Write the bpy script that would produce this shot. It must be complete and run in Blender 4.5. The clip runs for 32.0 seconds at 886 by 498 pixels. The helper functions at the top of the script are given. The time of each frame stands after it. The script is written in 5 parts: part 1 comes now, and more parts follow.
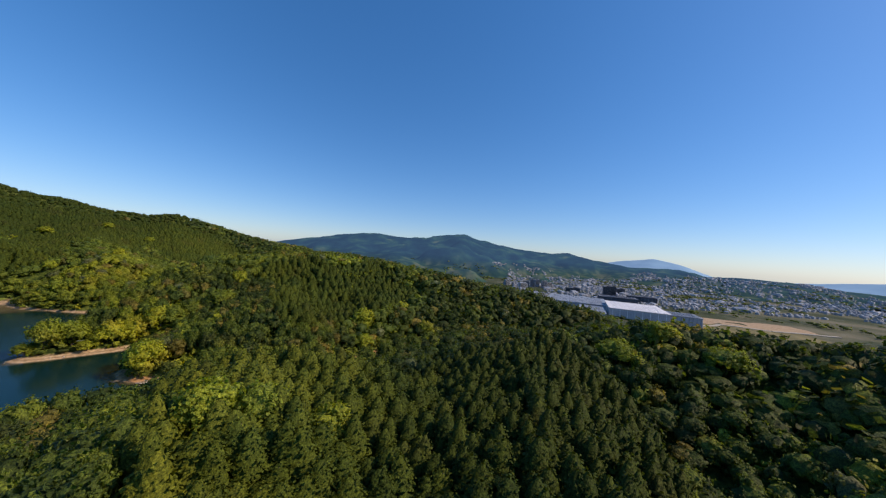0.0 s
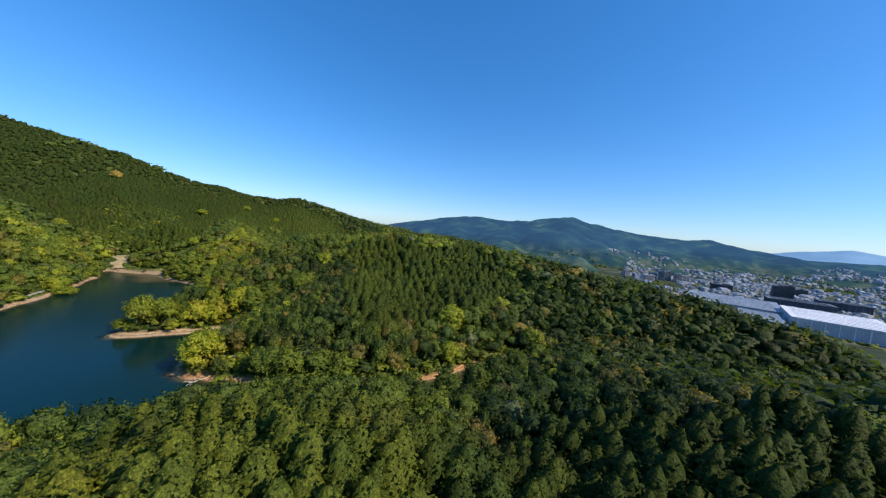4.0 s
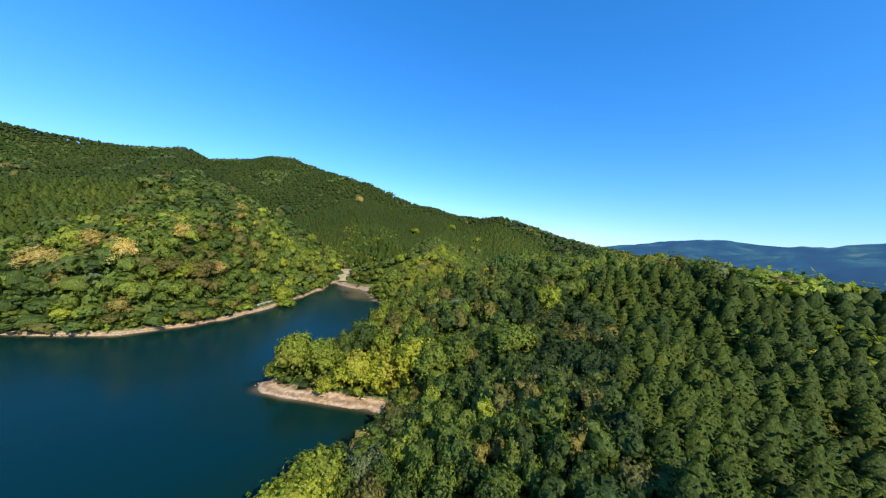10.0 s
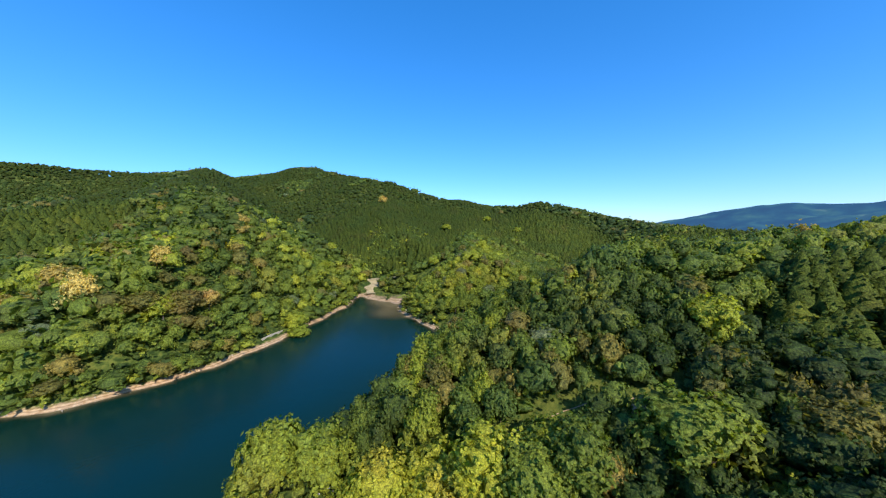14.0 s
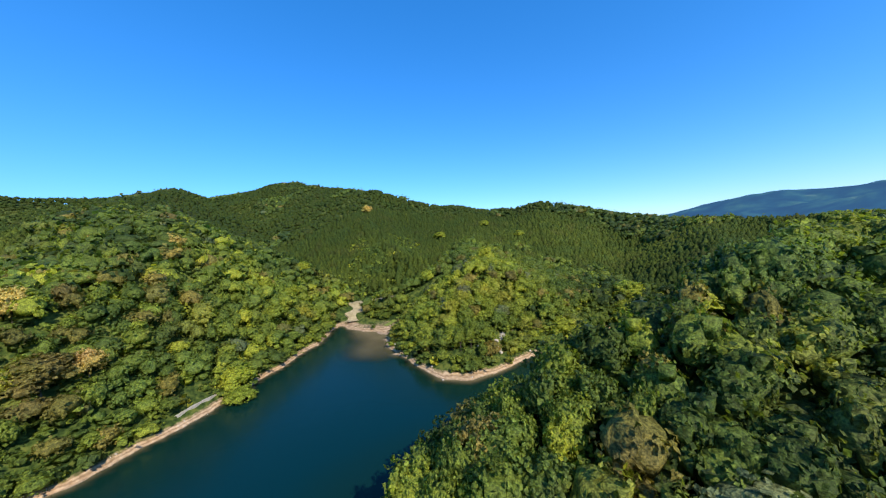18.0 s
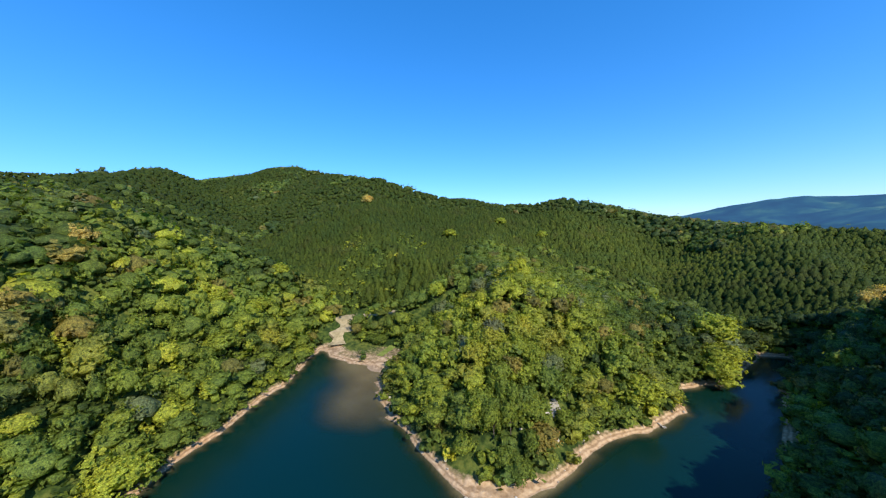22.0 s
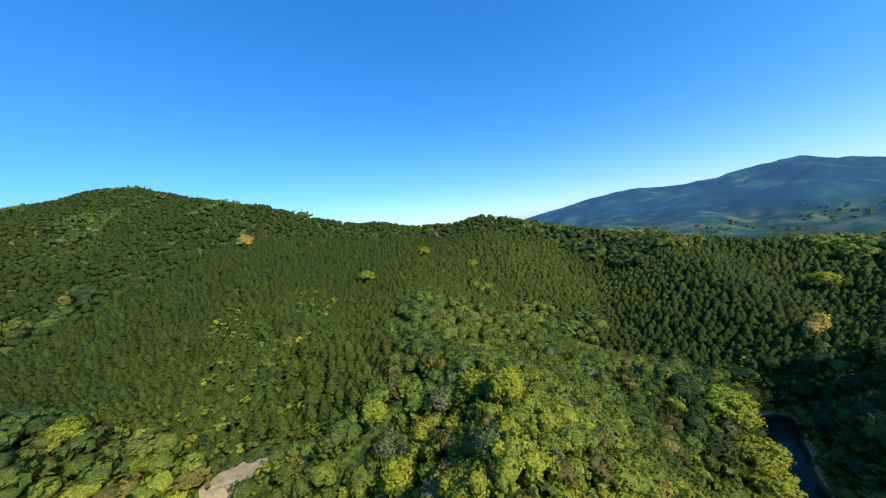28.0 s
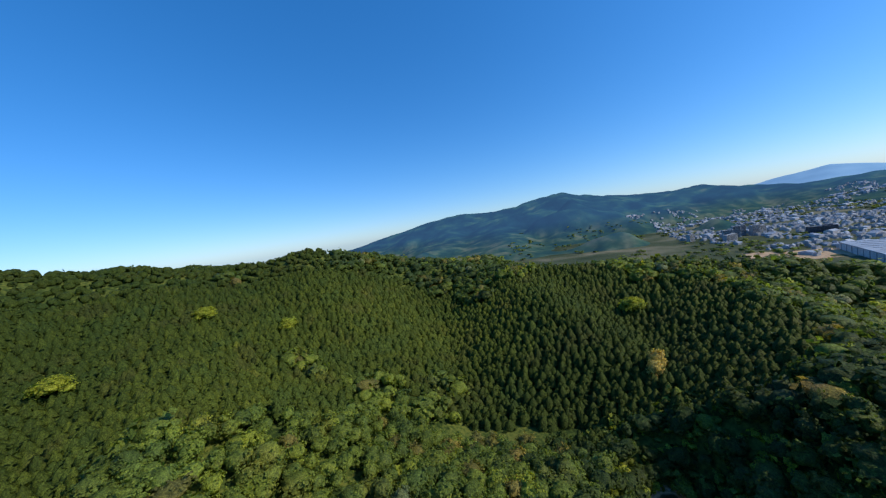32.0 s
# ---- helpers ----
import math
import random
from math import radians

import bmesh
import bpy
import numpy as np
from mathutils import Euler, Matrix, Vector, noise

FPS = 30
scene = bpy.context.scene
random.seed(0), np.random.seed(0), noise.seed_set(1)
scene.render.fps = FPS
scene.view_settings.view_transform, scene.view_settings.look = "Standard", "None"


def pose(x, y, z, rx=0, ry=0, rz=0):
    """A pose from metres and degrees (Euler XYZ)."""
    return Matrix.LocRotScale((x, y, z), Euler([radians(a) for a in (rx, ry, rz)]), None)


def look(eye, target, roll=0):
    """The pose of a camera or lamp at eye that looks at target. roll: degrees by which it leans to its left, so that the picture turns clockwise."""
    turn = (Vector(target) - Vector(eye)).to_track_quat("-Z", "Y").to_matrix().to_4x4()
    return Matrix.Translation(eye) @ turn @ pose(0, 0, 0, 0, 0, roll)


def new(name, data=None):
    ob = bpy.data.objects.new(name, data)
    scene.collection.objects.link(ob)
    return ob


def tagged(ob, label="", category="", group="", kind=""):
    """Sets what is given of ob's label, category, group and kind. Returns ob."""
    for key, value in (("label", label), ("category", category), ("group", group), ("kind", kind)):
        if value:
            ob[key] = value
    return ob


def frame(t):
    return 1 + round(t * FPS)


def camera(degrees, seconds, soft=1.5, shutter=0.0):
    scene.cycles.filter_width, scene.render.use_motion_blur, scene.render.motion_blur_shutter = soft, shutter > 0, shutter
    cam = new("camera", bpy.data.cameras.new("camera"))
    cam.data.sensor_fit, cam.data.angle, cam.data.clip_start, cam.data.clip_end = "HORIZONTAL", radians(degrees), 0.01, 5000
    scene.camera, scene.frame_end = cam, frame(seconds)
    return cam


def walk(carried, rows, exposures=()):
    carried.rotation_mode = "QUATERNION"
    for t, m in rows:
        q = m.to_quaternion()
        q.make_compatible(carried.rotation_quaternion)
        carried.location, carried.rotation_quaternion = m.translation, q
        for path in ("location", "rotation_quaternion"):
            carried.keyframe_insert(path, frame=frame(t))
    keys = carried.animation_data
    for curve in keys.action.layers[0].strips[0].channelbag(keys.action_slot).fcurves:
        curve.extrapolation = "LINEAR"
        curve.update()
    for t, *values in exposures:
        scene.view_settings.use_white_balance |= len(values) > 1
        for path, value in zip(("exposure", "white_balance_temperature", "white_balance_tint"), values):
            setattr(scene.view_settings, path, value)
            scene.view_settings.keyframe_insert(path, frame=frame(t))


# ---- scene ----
EXPOSURES = [(0, -0.62, 8100, 19), (2.5, -0.52, 7600, 16), (5.5, -0.15, 6700, 10), (9, 0.0, 6500, 10), (25, 0.0, 6500, 10), (28, -0.1, 6550, 10), (32, -0.5, 6700, 10)]
cam = camera(109.64, 32.0, soft=1.25)
PATH = [
    (0, (-0.00, -0.01, 65.04), (0.00, 19.99, 65.34), 4.02),
    (0.5, (-0.32, 7.75, 64.97), (-0.99, 27.74, 64.99), 3.90),
    (1, (-0.91, 15.40, 64.91), (-2.27, 35.35, 64.62), 3.99),
    (1.5, (-1.89, 22.97, 64.86), (-3.94, 42.86, 64.28), 4.12),
    (2, (-3.14, 30.47, 64.79), (-5.97, 50.25, 63.95), 4.50),
    (2.5, (-4.47, 37.81, 64.62), (-8.13, 57.45, 63.54), 4.81),
    (4.5, (-10.27, 64.25, 62.75), (-17.32, 82.93, 61.63), 4.50),
    (5, (-14.78, 71.84, 61.88), (-22.73, 90.17, 60.96), 4.23),
    (5.5, (-19.70, 79.39, 60.96), (-28.55, 97.32, 60.26), 4.14),
    (6, (-25.33, 86.78, 60.01), (-35.07, 104.24, 59.51), 4.47),
    (6.5, (-31.53, 93.86, 59.05), (-42.18, 110.79, 58.69), 5.17),
    (7, (-38.34, 100.40, 58.36), (-49.85, 116.75, 58.06), 5.53),
    (7.5, (-45.47, 106.51, 57.80), (-57.78, 122.27, 57.50), 5.73),
    (8, (-52.83, 112.27, 57.27), (-65.90, 127.40, 56.90), 5.86),
    (8.5, (-60.16, 117.53, 56.95), (-74.01, 131.95, 56.50), 5.96),
    (9, (-67.48, 122.09, 56.91), (-82.07, 135.75, 56.34), 6.07),
    (9.5, (-74.64, 126.19, 56.82), (-89.94, 139.04, 56.13), 6.08),
    (10, (-81.55, 130.08, 56.74), (-97.45, 142.18, 55.89), 5.56),
    (10.5, (-88.14, 133.74, 56.60), (-104.44, 145.28, 55.57), 4.92),
    (11, (-94.46, 137.17, 56.33), (-110.99, 148.38, 55.22), 3.77),
    (11.5, (-100.42, 140.29, 56.02), (-117.05, 151.35, 54.92), 2.07),
    (12, (-105.64, 143.10, 55.78), (-122.31, 154.11, 54.72), 0.88),
    (12.5, (-110.84, 145.85, 55.69), (-127.53, 156.82, 54.57), 0.38),
    (13, (-116.06, 148.60, 55.70), (-132.85, 159.41, 54.54), 0.25),
    (13.5, (-121.58, 151.29, 55.59), (-138.46, 161.95, 54.42), -0.01),
    (14, (-127.18, 154.32, 55.36), (-144.16, 164.82, 54.19), -0.35),
    (14.5, (-132.61, 157.38, 55.14), (-149.66, 167.78, 53.98), -0.72),
    (16.5, (-150.44, 170.08, 54.06), (-167.22, 180.94, 53.41), -2.84),
    (17, (-156.13, 173.19, 54.10), (-172.90, 184.08, 53.46), -3.55),
    (17.5, (-161.85, 176.26, 54.11), (-178.61, 187.15, 53.47), -3.86),
    (18, (-167.52, 179.21, 54.04), (-184.31, 190.05, 53.47), -4.09),
    (18.5, (-173.32, 182.19, 53.77), (-190.13, 193.01, 53.20), -4.56),
    (19, (-179.29, 185.17, 53.74), (-196.14, 195.92, 53.20), -4.50),
    (19.5, (-185.28, 188.16, 54.12), (-202.21, 198.80, 53.59), -3.96),
    (20, (-191.25, 191.12, 54.85), (-208.19, 201.74, 54.24), -3.46),
    (20.5, (-197.14, 194.12, 55.79), (-214.06, 204.76, 55.06), -2.49),
    (21, (-203.01, 197.23, 57.00), (-219.93, 207.85, 56.17), -1.87),
    (21.5, (-208.77, 199.95, 58.62), (-225.68, 210.59, 57.71), -1.65),
    (22, (-214.01, 201.92, 60.59), (-230.93, 212.54, 59.55), -1.71),
    (22.5, (-218.56, 202.91, 62.88), (-235.43, 213.59, 61.64), -2.46),
    (23, (-222.92, 203.11, 65.46), (-239.66, 213.96, 64.03), -3.63),
    (23.5, (-227.32, 203.13, 68.29), (-243.96, 214.11, 66.74), -4.33),
    (24, (-231.80, 203.55, 71.10), (-248.33, 214.71, 69.63), -4.97),
    (24.5, (-236.22, 204.92, 73.70), (-252.59, 216.34, 72.42), -5.48),
    (25, (-240.55, 207.39, 76.02), (-256.68, 219.15, 74.80), -5.51),
    (25.5, (-245.14, 210.56, 78.20), (-260.83, 222.92, 77.17), -5.89),
    (27.5, (-262.42, 220.84, 90.13), (-276.08, 235.39, 88.90), -6.77),
    (28, (-267.06, 227.34, 91.80), (-280.03, 242.51, 90.48), -6.79),
    (28.5, (-272.06, 234.26, 93.07), (-284.12, 250.16, 91.82), -7.07),
    (29, (-276.83, 241.56, 94.11), (-287.91, 258.17, 92.94), -7.30),
    (29.5, (-281.08, 249.16, 95.18), (-291.09, 266.43, 94.04), -7.69),
    (30, (-284.28, 256.92, 96.43), (-293.16, 274.81, 95.32), -8.21),
    (30.5, (-285.92, 264.87, 97.84), (-293.79, 283.22, 96.72), -8.39),
    (31, (-286.76, 273.25, 99.02), (-293.55, 292.02, 97.87), -8.65),
    (31.5, (-287.50, 281.89, 99.92), (-293.10, 301.06, 98.80), -8.59),
    (32, (-288.22, 290.72, 100.78), (-292.53, 310.22, 99.64), -8.53),
]
walk(cam, [(t, look(eye, target, roll)) for t, eye, target, roll in PATH], exposures=EXPOSURES)

# ---------- light ----------
SUN_AZ, SUN_EL = radians(95), radians(39)
world = bpy.data.worlds.new("world")
scene.world = world
world.use_nodes = True
sky = world.node_tree.nodes.new("ShaderNodeTexSky")
sky.sky_type, sky.sun_disc = "NISHITA", False
sky.sun_elevation, sky.sun_rotation, sky.air_density, sky.dust_density, sky.ozone_density = SUN_EL, SUN_AZ, 1.0, 0.6, 4.0
sky.altitude = 300
back = world.node_tree.nodes["Background"]
back.inputs["Strength"].default_value = 0.33
deepen = world.node_tree.nodes.new("ShaderNodeHueSaturation")
deepen.inputs["Saturation"].default_value = 1.25
cool = world.node_tree.nodes.new("ShaderNodeMix")
cool.data_type, cool.blend_type = "RGBA", "MULTIPLY"
cool.inputs[0].default_value = 1.0
cool.inputs[7].default_value = (0.715, 0.87, 1.12, 1)
even = world.node_tree.nodes.new("ShaderNodeGamma")
even.inputs["Gamma"].default_value = 0.78
world.node_tree.links.new(sky.outputs["Color"], even.inputs["Color"])
world.node_tree.links.new(even.outputs["Color"], cool.inputs[6])
world.node_tree.links.new(cool.outputs[2], deepen.inputs["Color"])
world.node_tree.links.new(deepen.outputs["Color"], back.inputs["Color"])
sun = new("sun", bpy.data.lights.new("sun", "SUN"))
sun.data.energy, sun.data.angle, sun.data.color = 6.0, radians(0.6), (1.0, 0.92, 0.78)
to_sun = Vector((math.sin(SUN_AZ) * math.cos(SUN_EL), math.cos(SUN_AZ) * math.cos(SUN_EL), math.sin(SUN_EL)))
sun.matrix_world = look((0, 0, 500), Vector((0, 0, 500)) - to_sun)


# ---------- materials ----------
def material(name, rough=0.8, spec=0.3):
    mat = bpy.data.materials.new(name)
    mat.use_nodes = True
    tree = mat.node_tree
    bsdf = tree.nodes["Principled BSDF"]
    bsdf.inputs["Roughness"].default_value = rough
    bsdf.inputs["Specular IOR Level"].default_value = spec
    return mat, tree, bsdf


def node(tree, kind, **values):
    n = tree.nodes.new(kind)
    for key, value in values.items():
        n.inputs[key].default_value = value
    return n


def ramp(tree, stops):
    n = tree.nodes.new("ShaderNodeValToRGB")
    el = n.color_ramp.elements
    while len(el) < len(stops):
        el.new(0.5)
    for e, (at, color) in zip(el, stops):
        e.position, e.color = at, (*color, 1)
    return n


def noise_of(tree, scale, detail=4.0, vec=None):
    n = node(tree, "ShaderNodeTexNoise", Scale=scale, Detail=detail)
    if vec is None:
        vec = tree.nodes.new("ShaderNodeNewGeometry").outputs["Position"]
    tree.links.new(vec, n.inputs["Vector"])
    return n


def mixed(tree, fac, a, b, how="MIX"):
    n = tree.nodes.new("ShaderNodeMix")
    n.data_type, n.blend_type = "RGBA", how
    for at, v in ((0, fac), (6, a), (7, b)):
        if hasattr(v, "links"):
            tree.links.new(v, n.inputs[at])
        else:
            n.inputs[at].default_value = v if at == 0 else (*v, 1)
    return n.outputs[2]


def two_scale(name, dark, light, scale, fine, rough=0.8, spec=0.3, bump=0.2):
    """A surface with broad patches and fine grain."""
    mat, tree, bsdf = material(name, rough, spec)
    big, small = noise_of(tree, scale), noise_of(tree, fine, 6)
    r = ramp(tree, [(0.3, dark), (0.7, light)])
    tree.links.new(big.outputs["Fac"], r.inputs["Fac"])
    g = ramp(tree, [(0.25, (0.65, 0.65, 0.65)), (0.75, (1.15, 1.15, 1.15))])
    tree.links.new(small.outputs["Fac"], g.inputs["Fac"])
    tree.links.new(mixed(tree, 1.0, r.outputs["Color"], g.outputs["Color"], "MULTIPLY"), bsdf.inputs["Base Color"])
    if bump:
        b = node(tree, "ShaderNodeBump", Strength=bump, Distance=0.1)
        tree.links.new(small.outputs["Fac"], b.inputs["Height"])
        tree.links.new(b.outputs["Normal"], bsdf.inputs["Normal"])
    return mat


def leaf_material(name, tones, through_light=0.42, gloss=0.2):
    """Foliage whose tone follows each tree's tint, from 0 to 2, painted hillside shade included."""
    mat, tree, bsdf = material(name, 0.6, gloss)
    tint = tree.nodes.new("ShaderNodeAttribute")
    tint.attribute_name = "tint"
    half = node(tree, "ShaderNodeMath")
    half.operation = "MULTIPLY"
    half.inputs[1].default_value = 0.5
    tree.links.new(tint.outputs["Fac"], half.inputs[0])
    r = ramp(tree, tones)
    tree.links.new(half.outputs[0], r.inputs["Fac"])
    small = noise_of(tree, 1.5, 5)
    g = ramp(tree, [(0.36, (0.60, 0.62, 0.60)), (0.51, (0.98, 0.98, 0.96)), (0.65, (1.34, 1.32, 1.2))])
    leafy = node(tree, "ShaderNodeBump", Strength=0.75, Distance=0.6)
    tree.links.new(small.outputs["Fac"], leafy.inputs["Height"])
    tree.links.new(leafy.outputs["Normal"], bsdf.inputs["Normal"])
    tree.links.new(small.outputs["Fac"], g.inputs["Fac"])
    kinds = ramp(tree, [(0.34, (1.0, 1.0, 1.2)), (0.46, (1.09, 1.0, 1.0)), (0.58, (1.09, 1.0, 1.0)), (0.68, (1.22, 0.98, 1.25))])
    tree.links.new(noise_of(tree, 0.05, 1).outputs["Fac"], kinds.inputs["Fac"])
    own = mixed(tree, 1.0, r.outputs["Color"], kinds.outputs["Color"], "MULTIPLY")
    fine = ramp(tree, [(0.40, (0.62, 0.65, 0.63)), (0.60, (1.42, 1.38, 1.32))])
    tree.links.new(noise_of(tree, 4.2, 3).outputs["Fac"], fine.inputs["Fac"])
    color = mixed(tree, 1.0, mixed(tree, 1.0, own, g.outputs["Color"], "MULTIPLY"), fine.outputs["Color"], "MULTIPLY")
    tree.links.new(color, bsdf.inputs["Base Color"])
    thin = tree.nodes.new("ShaderNodeBsdfTranslucent")
    tree.links.new(mixed(tree, 1.0, color, (1.5, 1.5, 0.7), "MULTIPLY"), thin.inputs["Color"])
    mix = tree.nodes.new("ShaderNodeMixShader")
    mix.inputs[0].default_value = through_light
    out = tree.nodes["Material Output"]
    tree.links.new(bsdf.outputs[0], mix.inputs[1])
    tree.links.new(thin.outputs[0], mix.inputs[2])
    tree.links.new(mix.outputs[0], out.inputs["Surface"])
    return mat


LEAF = leaf_material("broad_leaves", [(0.0, (0.038, 0.068, 0.017)), (0.14, (0.101, 0.156, 0.029)), (0.28, (0.182, 0.243, 0.034)), (0.40, (0.292, 0.345, 0.038)), (0.51, (0.396, 0.418, 0.042)),
                                      (0.53, (0.116, 0.122, 0.031)), (0.65, (0.182, 0.179, 0.041)), (0.76, (0.297, 0.249, 0.062)), (0.79, (0.105, 0.147, 0.058)), (1.0, (0.209, 0.254, 0.120))])
NEEDLE = leaf_material("needles", [(0.0, (0.034, 0.057, 0.011)), (0.25, (0.069, 0.099, 0.015)), (0.51, (0.145, 0.166, 0.021)), (0.53, (0.103, 0.094, 0.024)), (0.76, (0.172, 0.144, 0.034)), (0.79, (0.092, 0.122, 0.048)), (1.0, (0.137, 0.166, 0.077))], 0.24, 0.08)
BLOSSOM = leaf_material("blossom_leaves", [(0.0, (0.30, 0.25, 0.07)), (0.5, (0.54, 0.46, 0.14)), (1.0, (0.60, 0.53, 0.22))])
BARK = two_scale("bark", (0.07, 0.055, 0.04), (0.16, 0.13, 0.10), 0.8, 9, 0.9)

# ---------- helpers ----------
def mesh_of(name, verts, faces, mats, smooth=False, tint=None):
    me = bpy.data.meshes.new(name)
    me.from_pydata(verts, [], faces)
    for m in mats if isinstance(mats, (list, tuple)) else (mats,):
        me.materials.append(m)
    if tint is not None:
        me.attributes.new("tint", "FLOAT", "POINT").data.foreach_set("value", np.asarray(tint, np.float32))
    if smooth:
        me.polygons.foreach_set("use_smooth", np.ones(len(me.polygons), bool))
    me.update()
    return me


def fast_mesh(name, verts, quads, mat, tint=None, smooth=False, normals=None):
    """A mesh from arrays of vertices and four-cornered faces."""
    me = bpy.data.meshes.new(name)
    nv, nf = len(verts), len(quads)
    me.vertices.add(nv)
    me.vertices.foreach_set("co", np.asarray(verts, np.float32).ravel())
    me.loops.add(nf * 4)
    me.loops.foreach_set("vertex_index", np.asarray(quads, np.int32).ravel())
    me.polygons.add(nf)
    me.polygons.foreach_set("loop_start", np.arange(0, nf * 4, 4, dtype=np.int32))
    if smooth:
        me.polygons.foreach_set("use_smooth", np.ones(nf, bool))
    me.materials.append(mat)
    if tint is not None:
        me.attributes.new("tint", "FLOAT", "POINT").data.foreach_set("value", np.asarray(tint, np.float32))
    me.update(calc_edges=True)
    if normals is not None:
        me.polygons.foreach_set("use_smooth", np.ones(nf, bool))
        me.normals_split_custom_set_from_vertices(np.asarray(normals, np.float32))
    return me


def part(name, me, parent, label=""):
    ob = new(name, me)
    ob.parent = parent
    return tagged(ob, label)


# ---------- terrain ----------
def vnoise(x, y, size, seed):
    """Smooth value noise in -1..1 over arrays."""
    rng = np.random.RandomState(seed)
    table = rng.rand(256, 256) * 2 - 1
    u, v = np.asarray(x, float) / size + 1000.37, np.asarray(y, float) / size + 1000.71
    i, j = np.floor(u).astype(int), np.floor(v).astype(int)
    fu, fv = u - i, v - j
    fu, fv = fu * fu * (3 - 2 * fu), fv * fv * (3 - 2 * fv)
    a, b = table[i % 256, j % 256], table[(i + 1) % 256, j % 256]
    c, d = table[i % 256, (j + 1) % 256], table[(i + 1) % 256, (j + 1) % 256]
    return (a * (1 - fu) + b * fu) * (1 - fv) + (c * (1 - fu) + d * fu) * fv


# shore of the reservoir, of the pond behind the road, walked round
SHORE = [(-279, 78), (-270, 100), (-275, 118), (-283, 140), (-303, 165), (-320, 180), (-345, 203), (-362, 216), (-378, 224), (-390, 233), (-384, 236),
         (-373, 236), (-363, 242), (-356, 249), (-347, 258), (-340, 252), (-333, 245), (-324, 242), (-310, 239), (-289, 240), (-270, 242), (-262, 249), (-261, 264), (-264, 280), (-257, 300), (-257, 318),
         (-264, 332), (-257, 350), (-255, 375), (-257, 396), (-252, 402), (-247, 404), (-243, 396), (-245, 372), (-238, 345), (-233, 318), (-229, 290), (-228, 262), (-229, 228),
         (-227, 200), (-214, 180), (-205, 163), (-204, 151), (-199, 145), (-193, 146), (-180, 159), (-167, 174), (-160, 178), (-152, 166), (-147, 152), (-144, 141), (-138, 135), (-131, 134),
         (-124, 137), (-116, 141), (-104, 146), (-92, 150), (-79, 154), (-64, 158), (-66, 146), (-90, 132), (-110, 112), (-124, 90), (-133, 40), (-150, -60), (-200, -220), (-340, -240), (-340, -60), (-303, 30)]
POND = [(-52, 174), (-43, 188), (-31, 206), (-19, 222), (-9, 219), (-17, 203), (-31, 188), (-43, 171)]
# open beaches
BEACHES = [[(-199, 148, 0), (-182, 158, 0), (-167, 175, 0)], [(-141, 139, 0), (-130, 135, 0)], [(-262, 252, 0), (-266, 246, 0)], [(-388, 240, 0), (-373, 247, 0), (-361, 256, 0), (-350, 264, 0)]]
# floor of the little valley behind the inlet
VALLEY = [(-348, 266, 1.0), (-361, 258, 1.2), (-374, 249, 1.8), (-390, 245, 5.5), (-404, 253, 11), (-394, 266, 12.5), (-384, 279, 14)]
